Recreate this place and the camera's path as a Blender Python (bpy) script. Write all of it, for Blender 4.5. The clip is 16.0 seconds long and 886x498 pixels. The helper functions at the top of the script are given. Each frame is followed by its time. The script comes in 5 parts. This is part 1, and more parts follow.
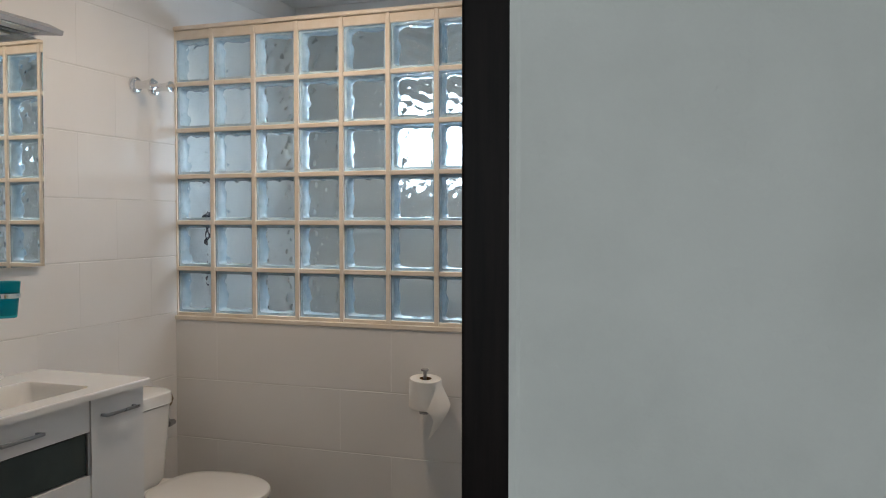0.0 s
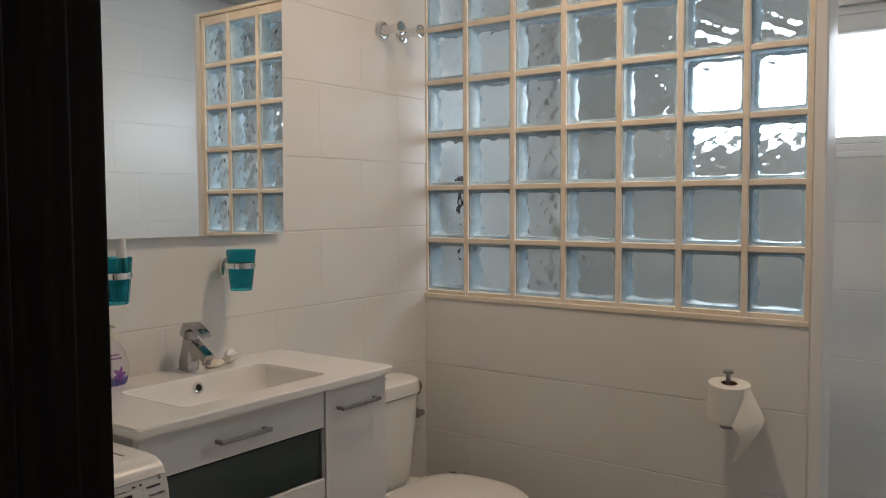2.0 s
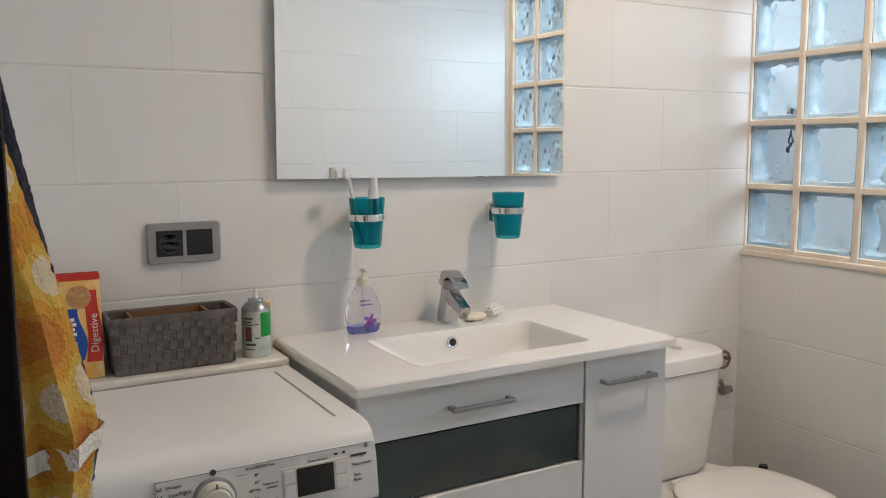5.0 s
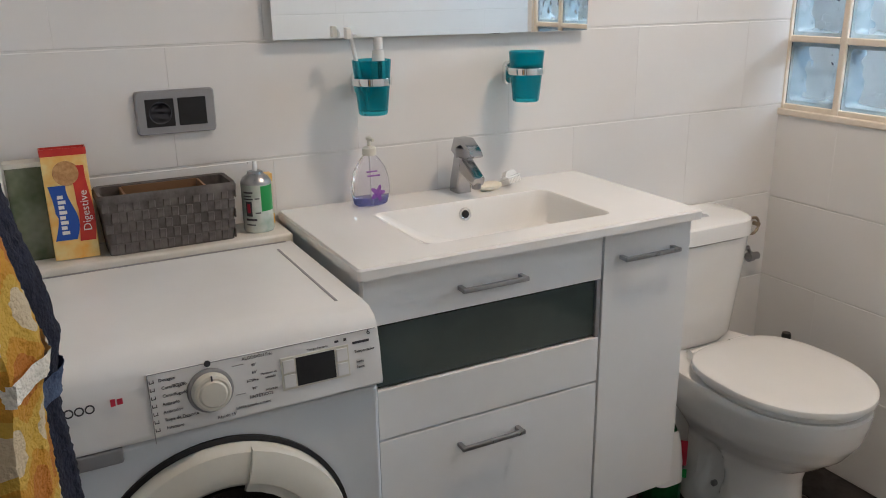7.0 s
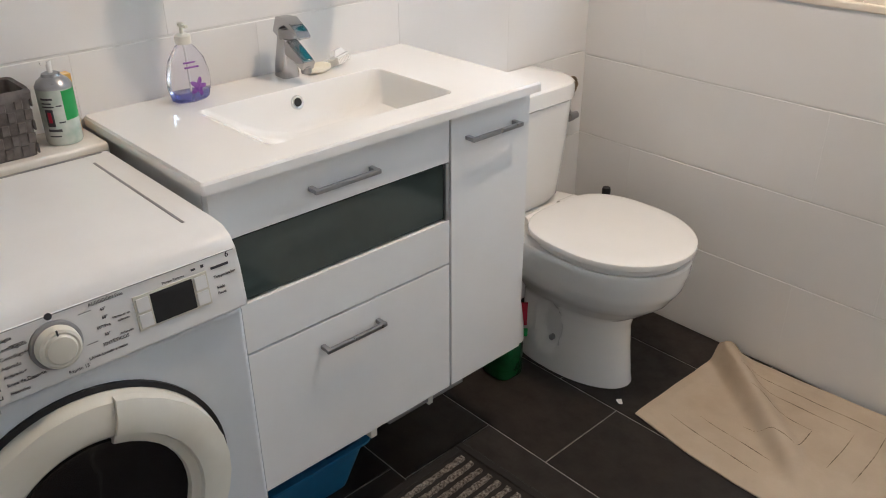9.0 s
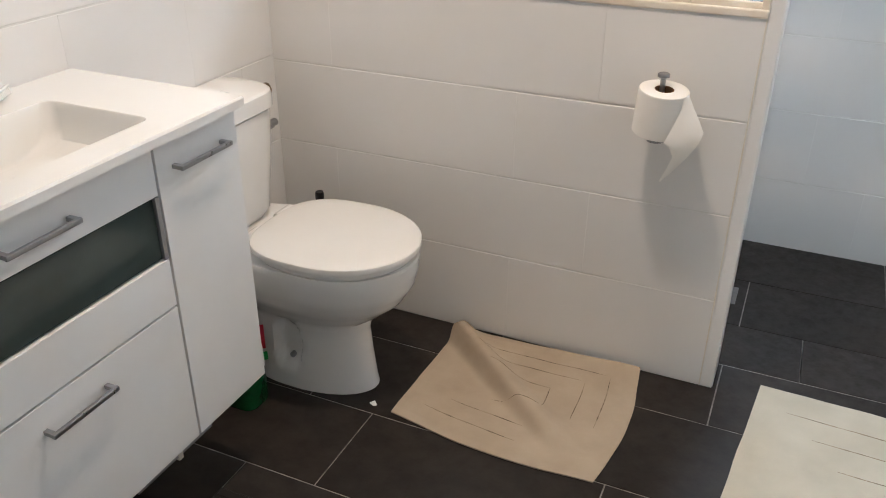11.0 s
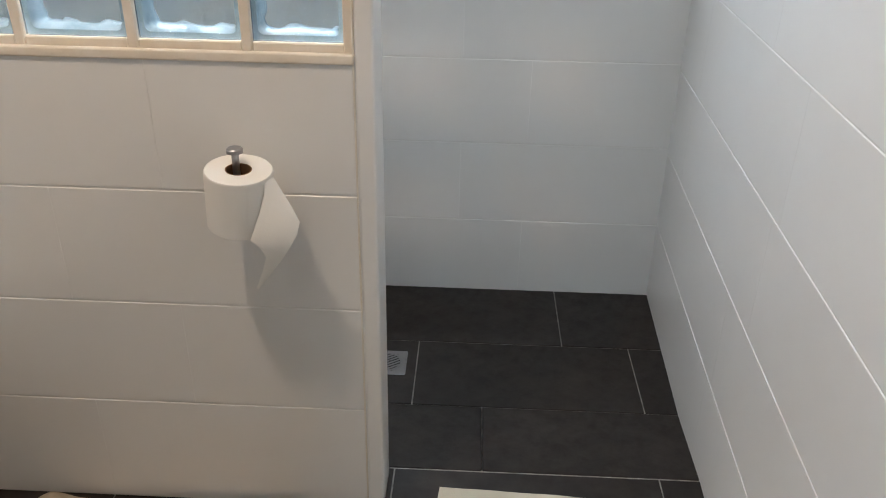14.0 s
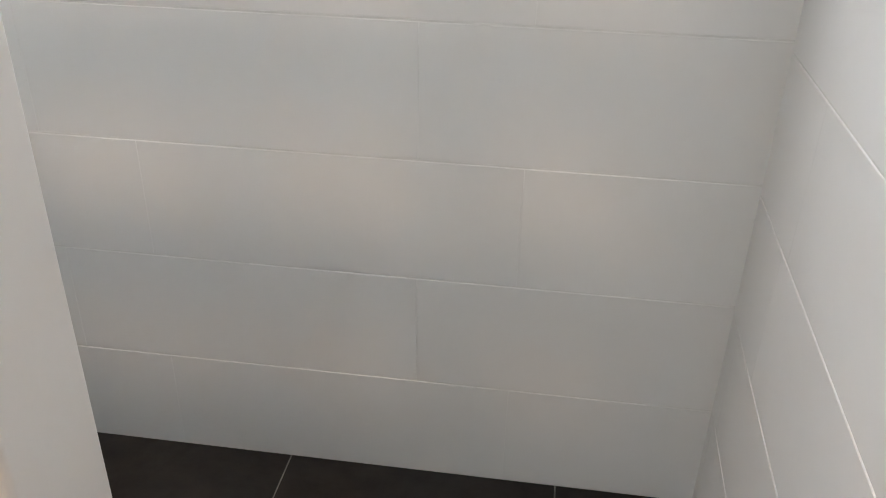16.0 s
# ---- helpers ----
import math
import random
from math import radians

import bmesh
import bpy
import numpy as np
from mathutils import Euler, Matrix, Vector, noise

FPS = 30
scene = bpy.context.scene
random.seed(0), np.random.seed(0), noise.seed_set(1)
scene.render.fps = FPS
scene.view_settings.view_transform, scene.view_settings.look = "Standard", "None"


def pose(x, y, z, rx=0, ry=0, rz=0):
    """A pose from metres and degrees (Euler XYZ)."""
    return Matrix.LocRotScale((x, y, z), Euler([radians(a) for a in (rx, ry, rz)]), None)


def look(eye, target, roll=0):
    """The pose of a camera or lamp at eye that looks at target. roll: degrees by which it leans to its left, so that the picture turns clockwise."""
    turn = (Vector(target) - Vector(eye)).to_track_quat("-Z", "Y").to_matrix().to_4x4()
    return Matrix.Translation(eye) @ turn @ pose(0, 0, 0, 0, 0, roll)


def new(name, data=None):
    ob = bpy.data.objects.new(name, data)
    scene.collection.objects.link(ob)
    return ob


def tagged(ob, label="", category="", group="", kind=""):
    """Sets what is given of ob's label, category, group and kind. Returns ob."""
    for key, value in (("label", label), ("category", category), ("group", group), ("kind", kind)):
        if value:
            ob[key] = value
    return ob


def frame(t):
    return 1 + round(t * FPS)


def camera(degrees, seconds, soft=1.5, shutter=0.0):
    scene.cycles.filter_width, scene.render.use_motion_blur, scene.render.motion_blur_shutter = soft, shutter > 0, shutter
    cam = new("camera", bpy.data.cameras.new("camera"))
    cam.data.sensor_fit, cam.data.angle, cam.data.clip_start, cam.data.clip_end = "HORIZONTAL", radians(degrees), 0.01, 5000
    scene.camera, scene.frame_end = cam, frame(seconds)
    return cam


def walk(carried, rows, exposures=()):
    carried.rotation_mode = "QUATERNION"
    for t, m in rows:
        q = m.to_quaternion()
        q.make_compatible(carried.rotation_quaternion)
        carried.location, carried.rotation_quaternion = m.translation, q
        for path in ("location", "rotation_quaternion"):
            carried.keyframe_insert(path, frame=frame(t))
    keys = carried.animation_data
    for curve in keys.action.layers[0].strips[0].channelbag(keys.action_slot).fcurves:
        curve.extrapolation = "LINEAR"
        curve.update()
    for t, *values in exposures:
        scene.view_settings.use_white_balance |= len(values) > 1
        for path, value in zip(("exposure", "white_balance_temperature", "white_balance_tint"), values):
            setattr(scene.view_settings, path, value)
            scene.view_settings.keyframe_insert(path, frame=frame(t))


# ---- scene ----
EXPOSURES = [(0, -1.12, 6050, 10), (0.5, -1.05, 6350, 11), (1.0, -1.00, 6400, 11), (1.5, -1.22, 6500, 12), (2.0, -1.22, 6550, 12), (3.0, -1.25, 6600, 12), (3.5, -0.95, 6480, 11), (6, -0.42, 5760, 10), (7, -0.45, 5800, 10), (8, -0.42, 5830, 10), (8.5, -0.12, 5770, 10), (11, 0.0, 5880, 10), (12, 0.03, 6010, 10), (13, -0.18, 6020, 10), (13.5, -0.25, 6070, 10), (14.5, -0.44, 6130, 10), (15.5, -0.44, 6400, 12), (16, -0.22, 6600, 13)]
WIN_W, HALL_W, BULB_W = 21, 38, 17
cam = camera(56.5, 16.0, soft=1.0)
PATH = [
    (0, (2.066, -2.745, 1.354), (1.417, -0.855, 1.284), 0.0),
    (0.5, (1.985, -2.629, 1.333), (1.097, -0.838, 1.264), 0.0),
    (1, (1.877, -2.551, 1.314), (0.737, -0.909, 1.244), -0.1),
    (1.5, (1.799, -2.438, 1.314), (0.589, -0.847, 1.24), -0.2),
    (2, (1.763, -2.296, 1.294), (0.582, -0.686, 1.181), -0.3),
    (2.5, (1.73, -2.181, 1.287), (0.531, -0.593, 1.088), -0.2),
    (3, (1.716, -2.133, 1.282), (0.341, -0.701, 1.031), -0.1),
    (3.5, (1.697, -2.077, 1.282), (0.085, -0.913, 1.061), -0.2),
    (3.7, (1.693, -2.054, 1.28), (0.014, -0.985, 1.085), -0.3),
    (5.8, (1.658, -1.916, 1.287), (-0.086, -0.999, 0.941), -0.8),
    (6, (1.658, -1.902, 1.293), (-0.071, -0.996, 0.856), -0.8),
    (6.5, (1.62, -1.885, 1.304), (-0.082, -0.992, 0.753), -0.7),
    (7, (1.587, -1.882, 1.308), (-0.101, -0.998, 0.701), -0.8),
    (7.5, (1.555, -1.889, 1.321), (-0.095, -1.006, 0.615), -0.9),
    (8, (1.512, -1.903, 1.333), (-0.022, -0.927, 0.502), -1.0),
    (8.5, (1.488, -1.909, 1.343), (0.085, -0.817, 0.427), -0.9),
    (8.7, (1.477, -1.911, 1.346), (0.114, -0.778, 0.419), -0.7),
    (10.8, (1.362, -1.888, 1.348), (0.586, -0.304, 0.404), 0.3),
    (11, (1.363, -1.884, 1.349), (0.644, -0.274, 0.404), 0.3),
    (11.5, (1.363, -1.88, 1.353), (0.789, -0.215, 0.405), 0.4),
    (12, (1.364, -1.882, 1.354), (0.943, -0.171, 0.408), 0.5),
    (12.5, (1.373, -1.834, 1.342), (1.111, -0.093, 0.394), 0.7),
    (13, (1.39, -1.669, 1.329), (1.264, 0.084, 0.375), 1.0),
    (13.5, (1.423, -1.477, 1.323), (1.36, 0.281, 0.371), 1.1),
    (14, (1.462, -1.298, 1.32), (1.4, 0.468, 0.384), 1.1),
    (14.5, (1.488, -1.042, 1.309), (1.434, 0.729, 0.381), 1.2),
    (14.8, (1.529, -0.917, 1.294), (1.47, 0.857, 0.373), 1.2),
    (15, (1.55, -0.834, 1.287), (1.501, 0.944, 0.373), 1.0),
    (15.5, (1.623, -0.582, 1.281), (1.602, 1.2, 0.374), 1.2),
    (16, (1.656, -0.388, 1.287), (1.43, 1.355, 0.335), 1.4),
]
walk(cam, [(t, look(eye, target, roll)) for t, eye, target, roll in PATH], EXPOSURES)

# ---- world, sun, exposure ----
world = bpy.data.worlds.new("world")
scene.world = world
world.use_nodes = True
wn = world.node_tree.nodes
sky = wn.new("ShaderNodeTexSky")
sky.sky_type, sky.sun_disc = "NISHITA", False
sky.sun_elevation, sky.sun_rotation = radians(46), radians(-110)
wn["Background"].inputs["Strength"].default_value = 0.12
world.node_tree.links.new(sky.outputs[0], wn["Background"].inputs[0])


def lamp(name, kind, energy, colour, m, **kw):
    d = bpy.data.lights.new(name, kind)
    d.energy, d.color = energy, colour
    for k, v in kw.items():
        if k == "size": d.size = v
        elif k == "size_y": d.size_y = v
        elif k == "angle": d.angle = v
        elif k == "shape": d.shape = v
        elif k == "radius": d.shadow_soft_size = v
    o = new(name, d)
    o.matrix_world = m
    return o


lamp("sun", "SUN", 2.5, (1.0, 0.95, 0.87), look((-8, -3, 9), (0, 0, 0)), angle=radians(0.5))
# daylight through the shower window, and through the hall's window behind the walk
lamp("window_daylight", "AREA", WIN_W, (0.80, 0.91, 1.0), look((1.03, 1.05, 1.73), (1.15, -0.4, 1.15)), shape="RECTANGLE", size=0.96, size_y=0.42)
lamp("hall_daylight", "AREA", HALL_W, (0.95, 0.99, 0.97), look((1.08, -4.85, 1.6), (1.55, -1.0, 1.2)), shape="RECTANGLE", size=0.70, size_y=1.2)
lamp("ceiling_bulb", "AREA", BULB_W, (1.0, 0.75, 0.52), look((0.80, -0.62, 2.30), (0.80, -0.62, 0)), shape="DISK", size=0.15)

# ---- materials ----
def mat(name, base, rough=0.5, metal=0.0, spec=0.5, trans=0.0, ior=1.45, coat=0.0):
    m = bpy.data.materials.new(name)
    m.use_nodes = True
    b = m.node_tree.nodes["Principled BSDF"]
    b.inputs["Base Color"].default_value = (*base, 1)
    b.inputs["Roughness"].default_value = rough
    b.inputs["Metallic"].default_value = metal
    b.inputs["Specular IOR Level"].default_value = spec
    b.inputs["Transmission Weight"].default_value = trans
    b.inputs["IOR"].default_value = ior
    b.inputs["Coat Weight"].default_value = coat
    return m


def node(m, kind, **kw):
    n = m.node_tree.nodes.new(kind)
    for k, v in kw.items():
        n.inputs[k].default_value = v
    return n


def wire(m, a, b):
    m.node_tree.links.new(a, b)


def coords(m, scale=(1, 1, 1), kind="Object"):
    tc = m.node_tree.nodes.new("ShaderNodeTexCoord")
    mp = m.node_tree.nodes.new("ShaderNodeMapping")
    mp.inputs["Scale"].default_value = scale
    wire(m, tc.outputs[kind], mp.inputs[0])
    return mp.outputs[0]


def varied(m, low, high, scale=8.0, detail=6.0, stretch=(1, 1, 1), at="Base Color", spread=(0.35, 0.65), kind="Object"):
    """Noise between two colours (or two values) on one input."""
    b = m.node_tree.nodes["Principled BSDF"]
    n = node(m, "ShaderNodeTexNoise", Scale=scale, Detail=detail, Roughness=0.6)
    wire(m, coords(m, stretch, kind), n.inputs["Vector"])
    r = m.node_tree.nodes.new("ShaderNodeValToRGB")
    r.color_ramp.elements[0].position, r.color_ramp.elements[1].position = spread
    if at != "Base Color":
        low, high = (low,) * 3, (high,) * 3
    r.color_ramp.elements[0].color, r.color_ramp.elements[1].color = (*low, 1), (*high, 1)
    wire(m, n.outputs[0], r.inputs[0])
    wire(m, r.outputs[0], b.inputs[at])
    return r


def bumped(m, scale=60.0, strength=0.1, distance=0.002, detail=4.0, stretch=(1, 1, 1), kind="Object"):
    b = m.node_tree.nodes["Principled BSDF"]
    n = node(m, "ShaderNodeTexNoise", Scale=scale, Detail=detail)
    wire(m, coords(m, stretch, kind), n.inputs["Vector"])
    u = node(m, "ShaderNodeBump", Strength=strength, Distance=distance)
    wire(m, n.outputs[0], u.inputs["Height"])
    old = b.inputs["Normal"].links
    if old:
        wire(m, old[0].from_socket, u.inputs["Normal"])
    wire(m, u.outputs[0], b.inputs["Normal"])


def per_piece(m, amount=0.06):
    """Each piece a little lighter or darker than the next."""
    b = m.node_tree.nodes["Principled BSDF"]
    i = m.node_tree.nodes.new("ShaderNodeObjectInfo")
    r = node(m, "ShaderNodeMapRange")
    r.inputs["To Min"].default_value, r.inputs["To Max"].default_value = 1 - amount, 1 + amount
    wire(m, i.outputs["Random"], r.inputs["Value"])
    x = m.node_tree.nodes.new("ShaderNodeVectorMath")
    x.operation = "SCALE"
    src = b.inputs["Base Color"].links
    if src:
        wire(m, src[0].from_socket, x.inputs[0])
    else:
        x.inputs[0].default_value = b.inputs["Base Color"].default_value[:3]
    wire(m, r.outputs[0], x.inputs["Scale"])
    wire(m, x.outputs[0], b.inputs["Base Color"])


TILE = mat("white_wall_tile", (0.78, 0.77, 0.75), 0.28)
varied(TILE, (0.765, 0.755, 0.74), (0.785, 0.775, 0.76), 3.0)
bumped(TILE, 5.0, 0.03, 0.003, 1.0)
per_piece(TILE, 0.004)
GROUT = mat("white_grout", (0.70, 0.68, 0.65), 0.9)
varied(GROUT, (0.70, 0.69, 0.67), (0.80, 0.79, 0.77), 9.0)
BEIGE_GROUT = mat("beige_grout", (0.72, 0.60, 0.46), 0.8)
varied(BEIGE_GROUT, (0.74, 0.66, 0.55), (0.82, 0.75, 0.66), 16.0)
bumped(BEIGE_GROUT, 220.0, 0.3, 0.001)
SLATE = mat("dark_floor_tile", (0.030, 0.022, 0.018), 0.42, 0.0, 0.35)
varied(SLATE, (0.016, 0.0125, 0.0110), (0.030, 0.0240, 0.0210), 11.0, 8.0, (1, 1.5, 1))
varied(SLATE, 0.34, 0.55, 40.0, at="Roughness")
bumped(SLATE, 70.0, 0.12, 0.002, 6.0)
per_piece(SLATE, 0.14)
FLOOR_GROUT = mat("grey_floor_grout", (0.30, 0.28, 0.26), 0.9)
varied(FLOOR_GROUT, (0.20, 0.18, 0.16), (0.40, 0.37, 0.34), 30.0)
PLASTER = mat("painted_plaster", (0.74, 0.75, 0.72), 0.85)
varied(PLASTER, (0.70, 0.71, 0.68), (0.77, 0.78, 0.75), 6.0)
bumped(PLASTER, 22.0, 0.75, 0.008, 6.0)
bumped(PLASTER, 120.0, 0.2, 0.001)
PAINT = mat("white_ceiling_paint", (0.78, 0.78, 0.77), 0.9)
varied(PAINT, (0.75, 0.75, 0.74), (0.80, 0.80, 0.79), 4.0)
bumped(PAINT, 90.0, 0.1, 0.001)
WENGE = mat("dark_stained_wood", (0.007, 0.005, 0.0045), 0.5, 0.0, 0.14)
varied(WENGE, (0.003, 0.002, 0.0018), (0.012, 0.0075, 0.0065), 14.0, 8.0, (6, 6, 0.35))
bumped(WENGE, 40.0, 0.2, 0.001, 6.0, (6, 6, 0.3))
LACQUER = mat("white_lacquer", (0.80, 0.80, 0.79), 0.25)
varied(LACQUER, (0.78, 0.78, 0.77), (0.82, 0.82, 0.81), 4.0)
bumped(LACQUER, 25.0, 0.03, 0.001)
PORCELAIN = mat("white_porcelain", (0.84, 0.83, 0.80), 0.07, coat=0.3)
varied(PORCELAIN, (0.82, 0.81, 0.785), (0.855, 0.845, 0.82), 3.0)
ENAMEL = mat("white_appliance_enamel", (0.78, 0.78, 0.77), 0.28)
varied(ENAMEL, (0.76, 0.76, 0.75), (0.80, 0.80, 0.79), 6.0)
bumped(ENAMEL, 300.0, 0.04, 0.0005)
CREAM = mat("cream_plastic", (0.70, 0.68, 0.60), 0.35)
varied(CREAM, (0.67, 0.65, 0.57), (0.73, 0.71, 0.63), 9.0)
BLACK = mat("black_plastic", (0.010, 0.010, 0.012), 0.3)
varied(BLACK, (0.008, 0.008, 0.009), (0.016, 0.016, 0.018), 20.0)
INK = mat("dark_print", (0.05, 0.05, 0.06), 0.5)
RED = mat("red_print", (0.45, 0.02, 0.05), 0.5)
CHROME = mat("chrome", (0.80, 0.80, 0.80), 0.08, 1.0)
varied(CHROME, 0.05, 0.16, 30.0, at="Roughness")
STEEL = mat("brushed_steel", (0.36, 0.36, 0.37), 0.32, 1.0)
varied(STEEL, 0.25, 0.42, 40.0, at="Roughness")
SILVER = mat("silver_paint", (0.34, 0.34, 0.35), 0.4, 0.6)
varied(SILVER, 0.34, 0.48, 60.0, at="Roughness")
MIRROR = mat("mirror_silver", (0.88, 0.90, 0.89), 0.015, 1.0)
GLASS = mat("glass_block_glass", (0.90, 0.96, 0.985), 0.03, 0.0, 0.5, 1.0, 1.45)
bumped(GLASS, 20.0, 0.22, 0.012, 2.0)
RIM = mat("blue_green_glass_rim", (0.52, 0.64, 0.72), 0.12, 0.0, 0.6, 0.25, 1.45)
varied(RIM, (0.44, 0.58, 0.68), (0.70, 0.83, 0.92), 22.0, 3.0)
PANE = mat("window_glass", (0.95, 0.98, 0.98), 0.02, 0.0, 0.5, 1.0, 1.45)
DARKGLASS = mat("smoked_green_glass", (0.045, 0.062, 0.060), 0.08, 0.0, 0.6)
varied(DARKGLASS, (0.04, 0.055, 0.053), (0.055, 0.075, 0.072), 3.0)
TEAL = mat("teal_plastic", (0.06, 0.52, 0.62), 0.08, 0.0, 0.5, 0.90, 1.25)
WPVC = mat("white_window_plastic", (0.78, 0.79, 0.79), 0.35)
varied(WPVC, (0.75, 0.76, 0.76), (0.80, 0.81, 0.81), 10.0)
PAPER = mat("white_tissue", (0.86, 0.84, 0.80), 0.95)
bumped(PAPER, 400.0, 0.3, 0.001)
CARD = mat("brown_cardboard", (0.22, 0.12, 0.06), 0.9)
MATF = mat("beige_bath_mat", (0.60, 0.50, 0.35), 0.95)
varied(MATF, (0.46, 0.37, 0.27), (0.54, 0.45, 0.34), 9.0, 8.0, spread=(0.3, 0.7))
bumped(MATF, 500.0, 0.6, 0.002)
MATF2 = mat("cream_bath_mat", (0.66, 0.61, 0.48), 0.95)
varied(MATF2, (0.54, 0.50, 0.40), (0.64, 0.59, 0.48), 7.0, 8.0, spread=(0.3, 0.7))
bumped(MATF2, 500.0, 0.6, 0.002)
IVORY = mat("ivory_joint", (0.74, 0.68, 0.58), 0.5)
varied(IVORY, (0.72, 0.66, 0.57), (0.79, 0.75, 0.68), 14.0)
SEAM = mat("dark_stitching", (0.22, 0.17, 0.11), 0.95)
varied(SEAM, (0.12, 0.09, 0.06), (0.42, 0.34, 0.24), 30.0)

# ---- mesh helpers ----
def bm_box(x0, x1, y0, y1, z0, z1, bevel=0.0, seg=2):
    bm = bmesh.new()
    bmesh.ops.create_cube(bm, size=1.0, matrix=Matrix.Translation(((x0 + x1) / 2, (y0 + y1) / 2, (z0 + z1) / 2)) @ Matrix.Diagonal((x1 - x0, y1 - y0, z1 - z0, 1)))
    if bevel:
        bmesh.ops.bevel(bm, geom=bm.edges[:], offset=bevel, segments=seg, profile=0.5, affect="EDGES")
    return bm


def bm_join(*parts):
    out = bmesh.new()
    for p in parts:
        me = bpy.data.meshes.new("tmp")
        p.to_mesh(me)
        p.free()
        out.from_mesh(me)
        bpy.data.meshes.remove(me)
    return out


def bm_rings(rings, cap0=True, cap1=True):
    """A skin over closed rings of points, all with as many points."""
    bm = bmesh.new()
    vs = [[bm.verts.new(p) for p in r] for r in rings]
    for a, b in zip(vs, vs[1:]):
        for i in range(len(a)):
            j = (i + 1) % len(a)
            bm.faces.new((a[i], a[j], b[j], b[i]))
    if cap0:
        bm.faces.new(vs[0][::-1])
    if cap1:
        bm.faces.new(vs[-1])
    bmesh.ops.recalc_face_normals(bm, faces=bm.faces[:])
    return bm


def bm_lathe(profile, n=32, cap0=True, cap1=True):
    """Profile of (radius, z) turned round z."""
    return bm_rings([[(r * math.cos(2 * math.pi * i / n), r * math.sin(2 * math.pi * i / n), z) for i in range(n)] for r, z in profile], cap0, cap1)


def bm_tube(path, radius, n=10):
    """A round bar along a list of points."""
    rings, pts = [], [Vector(p) for p in path]
    for i, p in enumerate(pts):
        d = (pts[min(i + 1, len(pts) - 1)] - pts[max(i - 1, 0)]).normalized()
        side = d.cross(Vector((0, 0, 1)) if abs(d.z) < 0.9 else Vector((1, 0, 0))).normalized()
        up = side.cross(d)
        rings.append([p + radius * (math.cos(2 * math.pi * k / n) * side + math.sin(2 * math.pi * k / n) * up) for k in range(n)])
    return bm_rings(rings)


def moved(bm, m):
    bm.transform(m)
    return bm


def finish(name, bm, material, smooth=True):
    me = bpy.data.meshes.new(name)
    bm.to_mesh(me)
    bm.free()
    me.materials.append(material)
    if smooth:
        for p in me.polygons:
            p.use_smooth = True
        me.set_sharp_from_angle(angle=radians(35))
    return me


def even(o):
    """Keeps broad faces flat-looking beside their rounded edges."""
    o.modifiers.new("even_normals", "WEIGHTED_NORMAL").keep_sharp = True
    return o


def thing(name, label, category, at=(0, 0, 0), rz=0.0, group=""):
    o = new(name)
    o.matrix_world = pose(*at, 0, 0, rz)
    return tagged(o, label, category, group)


def sub(name, bm, material, parent, label="", smooth=True):
    """A part whose mesh is written in its thing's own coordinates."""
    o = new(name, finish(name, bm, material, smooth))
    o.parent = parent
    return tagged(even(o) if smooth else o, label)


def setting(name, bm, material, label, category, smooth=False):
    return tagged(new(name, finish(name, bm, material, smooth)), label, category, "", "structure")


# ---- plan ----
YF, YB = -2.00, 0.985       # room face of the door wall, far wall of the shower
XR = 2.033                  # wall beside the shower
ZC = 2.42                   # ceiling
DX0, DX1, DZ = 1.188, 1.934, 2.10  # doorway in the plaster
T = 0.0018                  # tile thickness
WX0, WX1, WZ0, WZ1 = 0.50, 1.56, 1.47, 1.995  # shower window
HW = 1.300                  # end of the half wall
GZ = 0.972                  # top of the half wall

wall_mirror = setting("wall_mirror", bm_box(-0.15, -T, YF - 0.2, YB + 0.15, -0.1, ZC), GROUT, "long white tiled bathroom wall behind the vanity", "wall")
wall_right = setting("wall_right", bm_box(T, 0.15, YF + 0.004 - YB, 0.15, -0.1, ZC), GROUT, "white tiled wall beside the open shower", "wall")
RIGHT = pose(XR, YB, 0, 0, 0, -2.2)  # this wall closes in a little towards the door
wall_right.matrix_world = RIGHT
wall_back = setting("wall_back", bm_join(
    bm_box(0 - T, XR + T, YB + T, YB + 0.2, -0.1, WZ0), bm_box(0 - T, XR + T, YB + T, YB + 0.2, WZ1, ZC),
    bm_box(0 - T, WX0, YB + T, YB + 0.2, WZ0, WZ1), bm_box(WX1, XR + T, YB + T, YB + 0.2, WZ0, WZ1)), GROUT, "white tiled end wall of the shower with a high window", "wall")
wall_door = setting("wall_door", bm_join(
    bm_box(-T, DX0, YF - 0.16, YF - T, -0.1, ZC), bm_box(DX1, XR + 0.12, YF - 0.2, YF - T, -0.1, ZC), bm_box(DX0, DX1, YF - 0.2, YF - T, DZ, ZC)),
    GROUT, "tiled wall round the bathroom doorway", "wall")
half_wall = setting("half_wall", bm_box(-T, HW - T, 0.0018, 0.108, -0.06, GZ), GROUT, "waist-high white tiled partition beside the toilet", "partition")
ceiling = setting("ceiling", bm_box(-0.15, XR + 0.30, YF - 0.2, YB + 0.2, ZC, ZC + 0.1), PAINT, "plain white painted bathroom ceiling", "ceiling")
floor = setting("floor", bm_box(-0.15, XR + 0.30, YF - 0.2, YB + 0.2, -0.15, -0.0305), FLOOR_GROUT, "dark slate-coloured tiled floor with pale grout", "floor")

